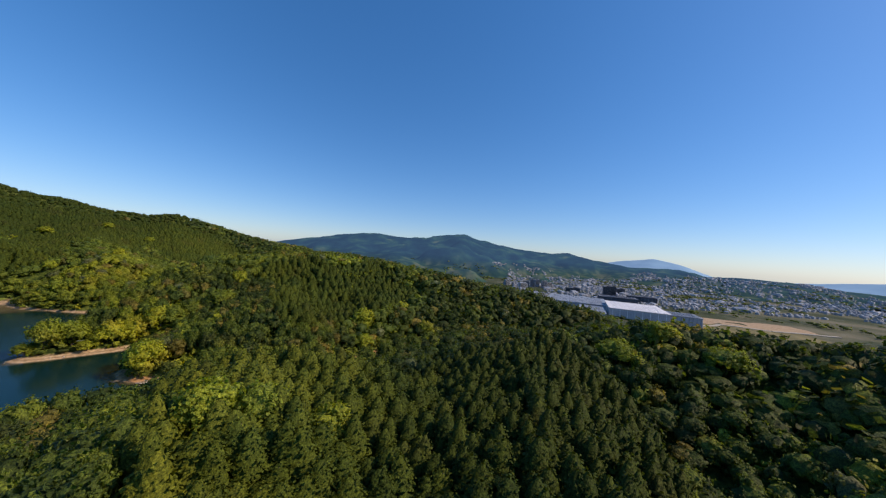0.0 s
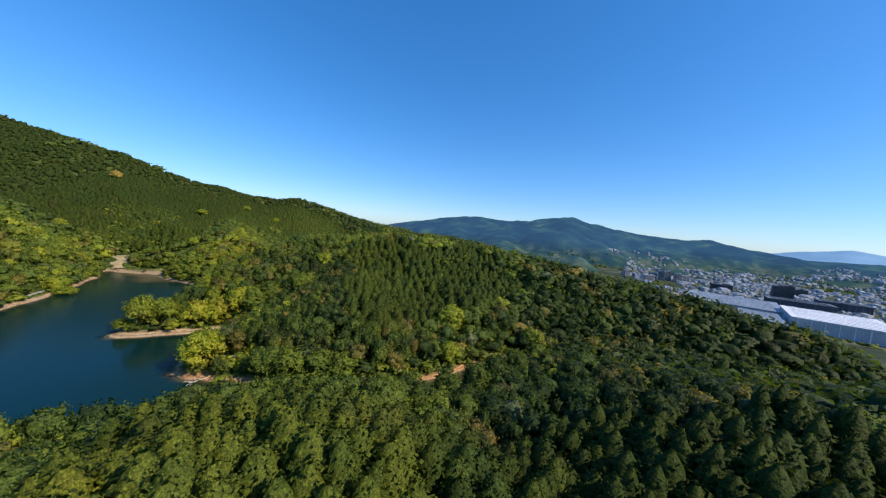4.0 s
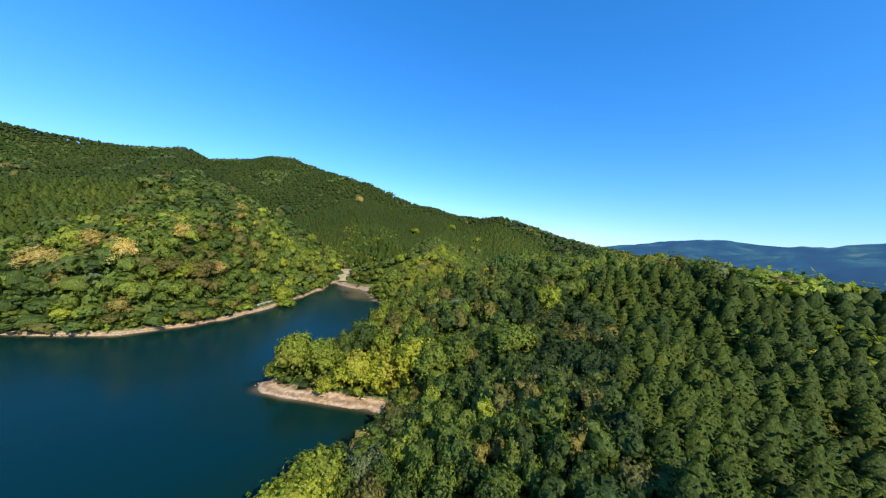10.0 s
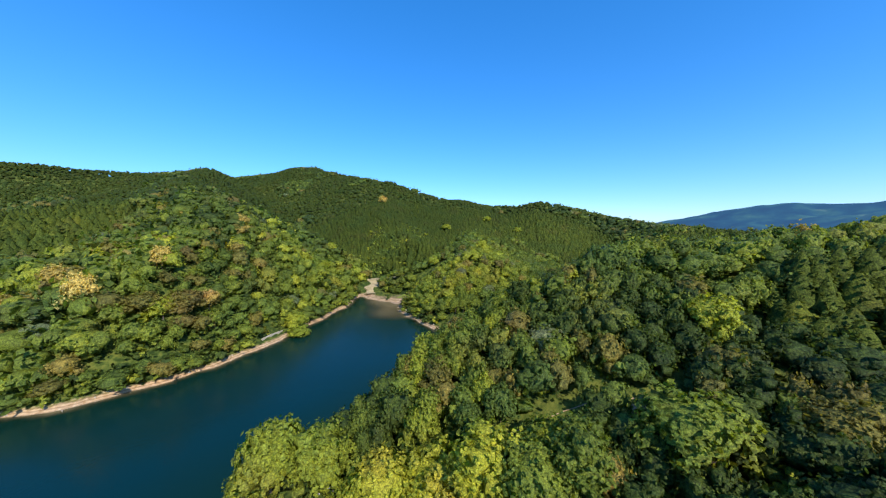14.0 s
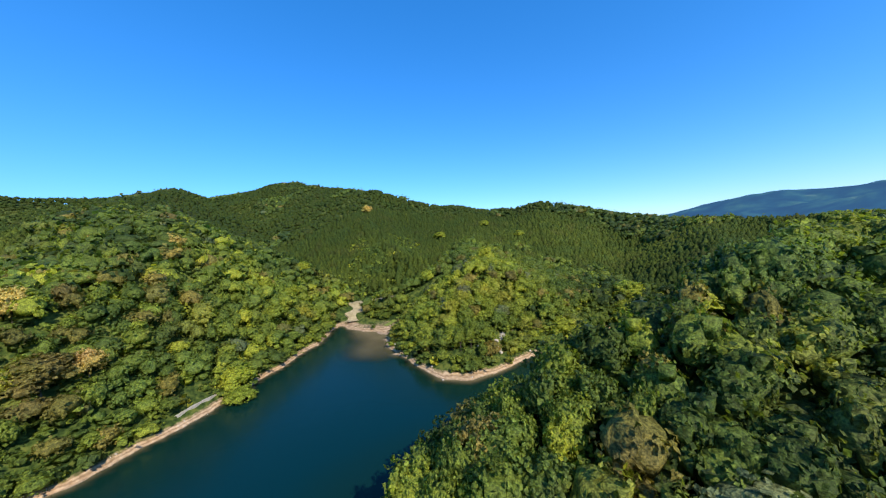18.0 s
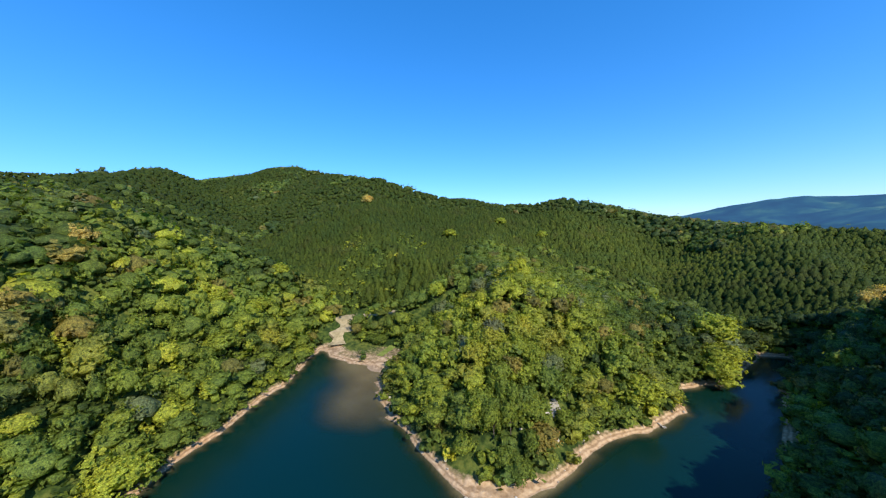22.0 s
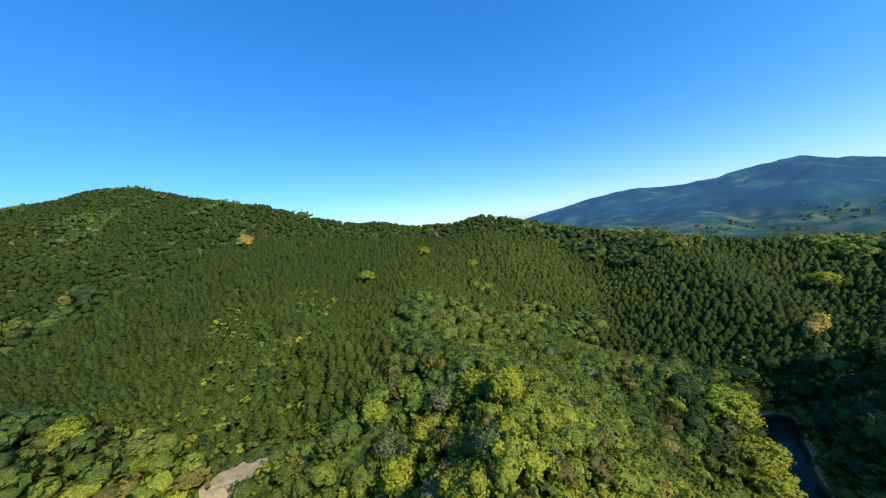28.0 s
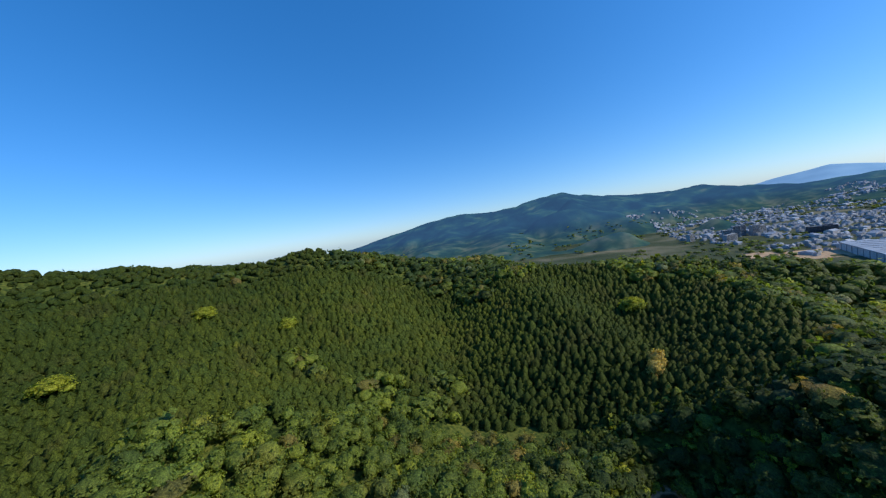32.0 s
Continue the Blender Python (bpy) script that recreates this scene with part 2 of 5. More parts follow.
# ridges: points x, y, height of the ground, then the fall of their flanks
RIDGES = [
    ([(-188, 252, 45), (-165, 276, 47), (-130, 303, 49), (-50, 322, 46), (0, 318, 41), (42, 316, 33), (100, 298, 26), (140, 284, 17), (190, 270, -8)], 0.62),
    ([(-104, 196, 20), (-128, 258, 28), (-130, 303, 49)], 0.5),
    ([(-46, 240, 18), (-48, 324, 41)], 0.45),
    ([(-273, 258, 9), (-297, 287, 35), (-326, 308, 38), (-368, 326, 38), (-440, 392, 52), (-500, 440, 59), (-545, 530, 93)], 0.62),
    ([(-326, 308, 38), (-330, 278, 33), (-328, 258, 10)], 0.6),
    ([(-440, 392, 52), (-335, 372, 22), (-292, 378, 16)], 0.55),
    ([(-408, 212, 18), (-405, 180, 50), (-414, 140, 75), (-455, 112, 82), (-540, 98, 106), (-700, 88, 140), (-902, 89, 189), (-960, -60, 178), (-1000, -210, 180)], 0.62),
    ([(-414, 140, 75), (-340, 118, 45), (-302, 104, 33)], 0.55),
    ([(-455, 112, 82), (-400, 20, 60), (-340, -40, 30)], 0.5),
    ([(-902, 89, 189), (-925, 130, 156), (-1000, 190, 173), (-1116, 305, 254), (-880, 340, 186), (-776, 354, 165), (-650, 366, 136), (-590, 475, 102), (-545, 530, 91), (-490, 566, 98), (-440, 620, 81), (-390, 645, 66), (-330, 720, 54)], 0.5),
    ([(-1116, 305, 254), (-1300, 430, 198), (-1500, 300, 190), (-1700, 100, 170)], 0.45),
    ([(-590, 475, 106), (-750, 640, 92), (-900, 800, 100), (-1200, 1000, 87)], 0.4),
    ([(-650, 366, 140), (-583, 336, 107), (-540, 316, 90), (-450, 294, 52)], 0.6),
    ([(-880, 340, 190), (-660, 255, 96), (-560, 240, 52), (-480, 232, 28)], 0.55),
    ([(-490, 566, 98), (-440, 520, 62), (-400, 500, 40)], 0.5),
    ([(-222, 428, 9), (-236, 466, 24), (-268, 520, 43), (-300, 600, 53), (-390, 645, 66)], 0.55),
    ([(-300, 600, 53), (-170, 572, 47), (-110, 542, 46), (0, 520, 26), (120, 500, 0)], 0.5),
    ([(-198, 318, 34), (-192, 360, 38), (-185, 410, 36), (-165, 480, 40), (-170, 572, 47)], 0.5),
    ([(-185, 410, 32), (-100, 430, 36), (20, 450, 26), (140, 460, 0)], 0.5),
    ([(-205, 178, 6), (-194, 198, 12), (-184, 232, 26), (-182, 262, 36)], 0.6),
    ([(-126, 152, 2), (-120, 166, 5), (-106, 190, 21)], 0.5),
    ([(-70, -60, 18), (-66, 10, 19), (-50, 70, 24), (-46, 100, 23), (-57, 122, 12)], 0.45),
    ([(-70, -60, 18), (0, -40, 18), (25, 20, 14), (28, 75, 15), (40, 130, 19), (60, 159, 20), (20, 195, 10)], 0.45),
    ([(60, 159, 21), (110, 150, 34), (150, 132, 32), (200, 120, 28), (290, 140, 4)], 0.42),
    # Hill out of view, added to throw shade into the gully by the start.
    ([(150, 132, 29), (172, 70, 52), (160, -20, 60)], 0.5),
    ([(-122, 40, 8), (-114, 90, 7), (-101, 108, 7), (-82, 118, 8), (-64, 128, 6)], 0.5),
]
# hazy coast beyond the sea
COASTLINE = [([(1900, 4200, 40), (2300, 3960, 135), (2560, 3800, 185), (2780, 3560, 110), (3060, 3310, -40)], 0.22), ([(3150, 3250, -30), (3500, 3000, 30), (3900, 2600, 90), (4200, 2200, 110)], 0.2)]
# far hills round the plain
FAR = [
    ([(-2100, 3500, 40), (-1800, 3600, 95), (-1550, 3620, 140), (-1230, 3650, 205), (-880, 3650, 240), (-500, 3650, 236), (-290, 3650, 232), (-200, 3650, 246), (-128, 3650, 278), (40, 3650, 298), (230, 3650, 298), (500, 3650, 225), (760, 3650, 188), (980, 3650, 150), (1160, 3650, 150), (1380, 3650, 172), (1560, 3640, 142), (1762, 3600, 100), (2000, 3560, 75), (2313, 3500, 10)], 0.24),
    ([(120, 3700, 292), (60, 3200, 160), (20, 2700, 60), (0, 2200, -15)], 0.30),
    ([(330, 3700, 272), (420, 3250, 120), (400, 2800, 40), (380, 2300, -20)], 0.30),
    ([(-300, 3650, 235), (-380, 3150, 130), (-360, 2500, 50), (-330, 1950, -10)], 0.28),
    ([(700, 3650, 172), (640, 3200, 80), (700, 2850, 0)], 0.30),
    ([(1070, 3650, 165), (1000, 3200, 75), (1080, 2900, -5)], 0.30),
    ([(-800, 3650, 205), (-800, 3000, 110), (-700, 2500, 10)], 0.32),
    ([(1500, 3600, 130), (1450, 3250, 50), (1500, 3000, -10)], 0.30),
    ([(1500, 3300, 0), (1750, 3150, 60), (2000, 2950, 75)], 0.17),
    ([(1600, 2440, -30), (1840, 2300, 6), (2126, 2280, 38), (2480, 2270, 34), (2760, 2250, 12), (3300, 2050, -30)], 0.17),
]


def line_dist(x, y, line):
    """Distance to a polyline and the height along it."""
    best, high = np.full(x.shape, 1e9), np.zeros(x.shape)
    for (ax, ay, az), (bx, by, bz) in zip(line[:-1], line[1:]):
        ux, uy = bx - ax, by - ay
        s = np.clip(((x - ax) * ux + (y - ay) * uy) / (ux * ux + uy * uy), 0, 1)
        d = np.hypot(x - ax - s * ux, y - ay - s * uy)
        near = d < best
        best, high = np.where(near, d, best), np.where(near, az + s * (bz - az), high)
    return best, high


def inside_dist(x, y, poly):
    """Signed distance to a closed outline: negative within it."""
    best, odd = np.full(x.shape, 1e9), np.zeros(x.shape, bool)
    for (ax, ay), (bx, by) in zip(poly, poly[1:] + poly[:1]):
        ux, uy = bx - ax, by - ay
        s = np.clip(((x - ax) * ux + (y - ay) * uy) / (ux * ux + uy * uy), 0, 1)
        best = np.minimum(best, np.hypot(x - ax - s * ux, y - ay - s * uy))
        if ay != by:
            odd ^= ((ay > y) != (by > y)) & (x < ax + (y - ay) / (by - ay) * ux)
    return np.where(odd, -best, best)


def shore_dist(x, y):
    wob = 1.6 * vnoise(x, y, 11, 5) + 0.8 * vnoise(x, y, 4.3, 6)
    return np.minimum(inside_dist(x, y, SHORE), inside_dist(x, y, POND)) + wob


def softmax(parts, soft):
    top = np.max(parts, axis=0)
    return top + soft * np.log(sum(np.exp((p - top) / soft) for p in parts)) - soft * 0.4


def height(x, y):
    """The ground's height over the reservoir's water."""
    x, y = np.asarray(x, float), np.asarray(y, float)
    near = np.exp(-(((x + 250) / 480) ** 2 + ((y - 250) / 480) ** 2))
    base = -24 - 42 * np.clip((np.hypot(x, y) - 450) / 450, 0, 1) + 28 * near
    parts = [base]
    for line, fall in RIDGES:
        d, z = line_dist(x, y, line)
        parts.append(z - fall * (np.sqrt(d * d + 14 ** 2) - 14))
    h = softmax(np.array(parts), 4.0)
    far = np.clip((np.hypot(x + 200, y - 250) - 350) / 500, 0, 1)
    h = h + (1.5 + 5 * far * (h > 0)) * vnoise(x, y, 60, 3) + 0.8 * vnoise(x, y, 22, 4) + 22 * far * vnoise(x, y, 210, 8) * np.clip((h - 20) / 80, 0, 1)
    d = shore_dist(x, y)
    beach = np.clip(1.8 - line_dist(x, y, BEACHES[0])[0] / 7, 0, 1)
    for line in BEACHES[1:]:
        beach = np.maximum(beach, np.clip(1.8 - line_dist(x, y, line)[0] / 6, 0, 1))
    flat = 4 + 3.5 * beach
    bank = 0.30 + (0.48 - 0.37 * beach) * np.clip(d, 0, flat) + 0.92 * np.clip(d - flat, 0, None)
    sd = line_dist(x, y, [(-362, 245, 0), (-346, 246, 0), (-332, 239, 0), (-322, 235, 0)])[0] + 3.0 * vnoise(x, y, 12, 12)
    shelf = -0.10 - 1.1 * np.clip((sd - 5) / 14, 0, None) ** 1.6 - 0.35 * np.clip((x + 345) / 30, 0, 1) + 0.38 * np.exp(-((x + 350) ** 2 + (y - 254) ** 2) / 55)
    low = np.maximum(0.42 * d - 0.08, np.maximum(shelf, -9.0))
    land = np.where(d < 160, np.minimum(np.maximum(h, np.minimum(0.8 + 0.05 * d, 3.0)), bank), h)
    vd, vz = line_dist(x, y, VALLEY)
    land = np.minimum(land, vz + 0.85 * np.clip(vd - 7, 0, None))
    h = np.where(d > 0, land, low)
    return h


# ---------- ground and water ----------
def steps(lo, hi, fine_lo, fine_hi, fine, grow=1.12, most=90):
    """Grid lines: fine in the middle stretch, wider outwards."""
    mid = list(np.arange(fine_lo, fine_hi + fine / 2, fine))
    up, down, s = [], [], fine
    x = mid[-1]
    while x < hi:
        s = min(s * grow, most)
        x += s
        up.append(x)
    x, s = mid[0], fine
    while x > lo:
        s = min(s * grow, most)
        x -= s
        down.append(x)
    return np.array(down[::-1] + mid + up)


def grid_mesh(name, gx, gy, z, mat, smooth=True):
    x, y = np.meshgrid(gx, gy)
    n, m = len(gx), len(gy)
    i = (np.arange(m - 1)[:, None] * n + np.arange(n - 1)).ravel()
    return fast_mesh(name, np.stack([x, y, z], -1).reshape(-1, 3), np.stack([i, i + 1, i + n + 1, i + n], 1), mat, smooth=smooth)


EARTH, tree, bsdf = material("earth", 0.95, 0.15)
pos = tree.nodes.new("ShaderNodeNewGeometry")
sep = tree.nodes.new("ShaderNodeSeparateXYZ")
tree.links.new(pos.outputs["Position"], sep.inputs[0])
patch = noise_of(tree, 0.035, 5)
fine = noise_of(tree, 0.8, 6)
litter = ramp(tree, [(0.3, (0.018, 0.034, 0.007)), (0.5, (0.050, 0.075, 0.014)), (0.7, (0.110, 0.125, 0.024))])
tufts = noise_of(tree, 0.55, 6)
blend = node(tree, "ShaderNodeMath")
blend.operation = "MULTIPLY_ADD"
tree.links.new(tufts.outputs["Fac"], blend.inputs[0])
blend.inputs[1].default_value = 1.3
less_patch = node(tree, "ShaderNodeMath")
less_patch.operation = "SUBTRACT"
tree.links.new(patch.outputs["Fac"], less_patch.inputs[0])
less_patch.inputs[1].default_value = 0.62
tree.links.new(less_patch.outputs[0], blend.inputs[2])
tree.links.new(blend.outputs[0], litter.inputs["Fac"])
clay = ramp(tree, [(0.3, (0.30, 0.19, 0.10)), (0.6, (0.44, 0.31, 0.19)), (0.8, (0.52, 0.42, 0.29))])
tree.links.new(fine.outputs["Fac"], clay.inputs["Fac"])
edge = node(tree, "ShaderNodeMath")
edge.operation = "MULTIPLY_ADD"
tree.links.new(fine.outputs["Fac"], edge.inputs[0])
edge.inputs[1].default_value = -1.3
tree.links.new(sep.outputs["Z"], edge.inputs[2])
over = node(tree, "ShaderNodeMapRange")
over.inputs["From Min"].default_value, over.inputs["From Max"].default_value = 0.2, 0.9
tree.links.new(edge.outputs[0], over.inputs["Value"])
plain = node(tree, "ShaderNodeMapRange")
plain.inputs["From Min"].default_value, plain.inputs["From Max"].default_value = -15.0, -20.0
tree.links.new(sep.outputs["Z"], plain.inputs["Value"])
fields = ramp(tree, [(0.35, (0.025, 0.040, 0.016)), (0.5, (0.05, 0.065, 0.03)), (0.68, (0.15, 0.14, 0.09))])
wide = noise_of(tree, 0.006, 3)
tree.links.new(wide.outputs["Fac"], fields.inputs["Fac"])
lines = node(tree, "ShaderNodeTexWave", Scale=0.55, Distortion=3.0, Detail=2.0)
lines.bands_direction = "Z"
tree.links.new(pos.outputs["Position"], lines.inputs["Vector"])
step_tone = ramp(tree, [(0.2, (0.72, 0.70, 0.68)), (0.7, (1.08, 1.08, 1.08))])
tree.links.new(lines.outputs["Fac"], step_tone.inputs["Fac"])
hue = ramp(tree, [(0.34, (1.05, 0.83, 0.66)), (0.56, (1.05, 1.05, 1.05))])
red_clay = node(tree, "ShaderNodeMapRange")
red_clay.inputs["From Min"].default_value, red_clay.inputs["From Max"].default_value = -172.0, -142.0
red_clay.inputs["To Min"].default_value, red_clay.inputs["To Max"].default_value = -0.10, 0.20
tree.links.new(sep.outputs["X"], red_clay.inputs["Value"])
less = node(tree, "ShaderNodeMath")
less.operation = "SUBTRACT"
tree.links.new(noise_of(tree, 0.017, 2).outputs["Fac"], less.inputs[0])
tree.links.new(red_clay.outputs[0], less.inputs[1])
tree.links.new(less.outputs[0], hue.inputs["Fac"])
banked = mixed(tree, 1.0, mixed(tree, 1.0, clay.outputs["Color"], step_tone.outputs["Color"], "MULTIPLY"), hue.outputs["Color"], "MULTIPLY")
c = mixed(tree, over.outputs[0], banked, litter.outputs["Color"])
drowned = node(tree, "ShaderNodeMapRange")
drowned.inputs["From Min"].default_value, drowned.inputs["From Max"].default_value = 0.12, -0.05
drowned.inputs["To Max"].default_value = 0.88
tree.links.new(sep.outputs["Z"], drowned.inputs["Value"])
mud = ramp(tree, [(0.3, (0.30, 0.22, 0.15)), (0.7, (0.40, 0.31, 0.22))])
tree.links.new(noise_of(tree, 0.09, 3).outputs["Fac"], mud.inputs["Fac"])
c = mixed(tree, drowned.outputs[0], c, mud.outputs["Color"])
c = mixed(tree, plain.outputs[0], c, fields.outputs["Color"])
tree.links.new(c, bsdf.inputs["Base Color"])
b = node(tree, "ShaderNodeBump", Strength=0.8, Distance=0.6)
tree.links.new(fine.outputs["Fac"], b.inputs["Height"])
tree.links.new(b.outputs["Normal"], bsdf.inputs["Normal"])

gx = steps(-4600, 4600, -470, 120, 3.5, 1.10, 120)
gy = steps(-1500, 4700, -20, 470, 3.5, 1.10, 120)
X, Y = np.meshgrid(gx, gy)
ground = new("ground", grid_mesh("ground", gx, gy, height(X, Y), EARTH))
tagged(ground, "wooded hills with a tan clay shore and a plain behind", "ground", kind="structure")

WATER, tree, bsdf = material("lake_water", 0.18, 0.2)
bsdf.inputs["IOR"].default_value = 1.33
bsdf.inputs["Base Color"].default_value = (0.0012, 0.019, 0.023, 1)
deep = tree.nodes.new("ShaderNodeAttribute")
deep.attribute_name = "tint"
clear = tree.nodes.new("ShaderNodeBsdfTransparent")
clear.inputs["Color"].default_value = (0.74, 0.75, 0.64, 1)
mix = tree.nodes.new("ShaderNodeMixShader")
tree.links.new(deep.outputs["Fac"], mix.inputs[0])
tree.links.new(clear.outputs[0], mix.inputs[1])
tree.links.new(bsdf.outputs[0], mix.inputs[2])
tree.links.new(mix.outputs[0], tree.nodes["Material Output"].inputs["Surface"])
rip = noise_of(tree, 1.1, 4)
b = node(tree, "ShaderNodeBump", Strength=0.12, Distance=0.2)
tree.links.new(rip.outputs["Fac"], b.inputs["Height"])
tree.links.new(b.outputs["Normal"], bsdf.inputs["Normal"])
edge = tree.nodes.new("ShaderNodeAttribute")
edge.attribute_name = "offshore"
tree.links.new(mixed(tree, edge.outputs["Fac"], (0.0035, 0.021, 0.012), (0.0010, 0.023, 0.026)), bsdf.inputs["Base Color"])
wx, wy = np.arange(-420, 0, 3.0), np.arange(-230, 420, 3.0)
X, Y = np.meshgrid(wx, wy)
n, m = len(wx), len(wy)
i = (np.arange(m - 1)[:, None] * n + np.arange(n - 1)).ravel()
quads = np.stack([i, i + 1, i + n + 1, i + n], 1)
D = shore_dist(X, Y).ravel()
quads = quads[(D[quads] < 3.5).any(1)]
water = new("water", fast_mesh("water", np.stack([X, Y, 0 * X], -1).reshape(-1, 3), quads, WATER, np.clip(-height(X, Y).ravel() / 1.3, 0.08, 1.0) ** 0.75 * np.where((X > -62) & (Y > 164), 0.6, 1.0).ravel(), True))
water.data.attributes.new("offshore", "FLOAT", "POINT").data.foreach_set("value", np.clip(-D / 26, 0, 1).astype(np.float32))
tagged(water, "deep teal still water of the reservoir", "water", kind="structure")

# ---------- distance ----------
HAZE, tree, bsdf = material("hazed_far_woods", 1.0, 0.0)
n1, n2 = noise_of(tree, 0.006, 5), noise_of(tree, 0.03, 4)
r = ramp(tree, [(0.36, (0.003, 0.014, 0.024)), (0.50, (0.006, 0.028, 0.034)), (0.64, (0.024, 0.066, 0.042)), (0.73, (0.08, 0.105, 0.06))])
tree.links.new(n1.outputs["Fac"], r.inputs["Fac"])
g = ramp(tree, [(0.3, (0.75, 0.75, 0.75)), (0.7, (1.15, 1.15, 1.15))])
tree.links.new(n2.outputs["Fac"], g.inputs["Fac"])
where = tree.nodes.new("ShaderNodeNewGeometry")
level = tree.nodes.new("ShaderNodeSeparateXYZ")
tree.links.new(where.outputs["Position"], level.inputs[0])
foot = node(tree, "ShaderNodeMapRange")
foot.inputs["From Min"].default_value, foot.inputs["From Max"].default_value = 35.0, -35.0
tree.links.new(level.outputs["Z"], foot.inputs["Value"])
farms = ramp(tree, [(0.40, (0.014, 0.042, 0.030)), (0.52, (0.032, 0.066, 0.034)), (0.66, (0.10, 0.115, 0.065))])
tree.links.new(noise_of(tree, 0.012, 4).outputs["Fac"], farms.inputs["Fac"])
slopes = mixed(tree, foot.outputs[0], r.outputs["Color"], farms.outputs["Color"])
tree.links.new(mixed(tree, 1.0, slopes, g.outputs["Color"], "MULTIPLY"), bsdf.inputs["Base Color"])
# Blue emission, growing with height, and the bluish base paint in the air's haze.
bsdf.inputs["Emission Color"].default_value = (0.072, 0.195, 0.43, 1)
haze_glow = node(tree, "ShaderNodeMapRange")
haze_glow.inputs["From Min"].default_value, haze_glow.inputs["From Max"].default_value = -50.0, 60.0
haze_glow.inputs["To Min"].default_value, haze_glow.inputs["To Max"].default_value = 0.17, 0.49
tree.links.new(level.outputs["Z"], haze_glow.inputs["Value"])
tree.links.new(haze_glow.outputs[0], bsdf.inputs["Emission Strength"])


def far_height(x, y):
    parts = [np.full(x.shape, -70.0)]
    for line, fall in FAR:
        d, z = line_dist(x, y, line)
        gully = (np.abs(vnoise(x, y, 210, 36)) * 34 + np.abs(vnoise(x, y, 95, 37)) * 16 - 3) * np.clip(d / 180, 0.08, 1) * np.clip((z + 60) / 200, 0.2, 1)
        parts.append(z + gully - fall * (np.sqrt(d * d + 60 ** 2) - 60) * (1 + 0.35 * vnoise(x, y, 230, 31)) + 0.05 * (z + 60) * vnoise(x, y, 330, 32) + 5 * vnoise(x, y, 90, 33))
    return softmax(np.array(parts), 10.0)


fx, fy = np.arange(-2600, 4000, 25.0), np.arange(1480, 4450, 25.0)
X, Y = np.meshgrid(fx, fy)
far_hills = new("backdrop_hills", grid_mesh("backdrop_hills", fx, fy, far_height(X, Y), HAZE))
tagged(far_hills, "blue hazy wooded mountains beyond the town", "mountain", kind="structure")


# ---------- trees ----------
def cards(centres, normals, sizes, rng, droop=0.0):
    """Leaf clumps: small bent four-cornered pieces that face roughly along the normals."""
    n = len(centres)
    nn = normals + rng.normal(0, 0.5, (n, 3))
    nn /= np.linalg.norm(nn, axis=1, keepdims=True)
    a = np.cross(nn, rng.normal(0, 1, (n, 3)))
    a /= np.linalg.norm(a, axis=1, keepdims=True) + 1e-9
    b = np.cross(nn, a)
    s = sizes[:, None] * rng.uniform(0.7, 1.3, (n, 1))
    t = s * rng.uniform(0.6, 1.0, (n, 1))
    lift = nn * s * rng.uniform(0.1, 0.4, (n, 1))
    corners = np.stack([centres - a * s, centres - b * t - lift * 0.6, centres + a * s, centres + b * t + lift * 0.3], 1)
    corners[:, :, 2] -= droop * s
    soft = 0.72 * normals + 0.28 * nn
    return corners.reshape(-1, 3), np.repeat(soft / np.linalg.norm(soft, axis=1, keepdims=True), 4, 0)


def ball(n):
    """A unit ball of four-cornered faces, n by n on each of six sides."""
    u = np.linspace(-1, 1, n + 1)
    p, q = np.meshgrid(u, u)
    one = np.ones_like(p)
    V, Q = [], []
    i = (np.arange(n)[:, None] * (n + 1) + np.arange(n)).ravel()
    quad = np.stack([i, i + 1, i + n + 2, i + n + 1], 1)
    for k, (a, b, c) in enumerate(((p, q, one), (q, p, -one), (one, p, q), (-one, q, p), (q, one, p), (p, -one, q))):
        V.append(np.stack([a, b, c], -1).reshape(-1, 3))
        Q.append(quad + k * (n + 1) ** 2)
    V = np.concatenate(V)
    return V / np.linalg.norm(V, axis=1, keepdims=True), np.concatenate(Q)


def tufted(rng, n, tufts, keep=-0.5):
    """A dome of puffed tufts: points, faces and soft normals on the unit ball, open below."""
    d, q = ball(n)
    k = np.arange(tufts) + 0.5
    up = 1 - 1.55 * k / tufts
    ang = k * 2.39996 + rng.uniform(0, 6.3)
    c = np.stack([np.sqrt(1 - up * up) * np.cos(ang), np.sqrt(1 - up * up) * np.sin(ang), up], 1) + rng.normal(0, 0.16, (tufts, 3))
    c /= np.linalg.norm(c, axis=1, keepdims=True)
    size = rng.uniform(0.85, 1.1, tufts)
    near = d @ c.T * size
    best = near.argmax(1)
    bulge = np.sqrt(np.clip((near.max(1) - 0.50) / 0.5, 0, 1))
    p = d * (0.70 + 0.32 * bulge * size[best])[:, None]
    nv = p - 0.52 * c[best] + np.array([0, 0, 0.25])
    nv /= np.linalg.norm(nv, axis=1, keepdims=True)
    return p, q[d[q][:, :, 2].mean(1) > keep], nv


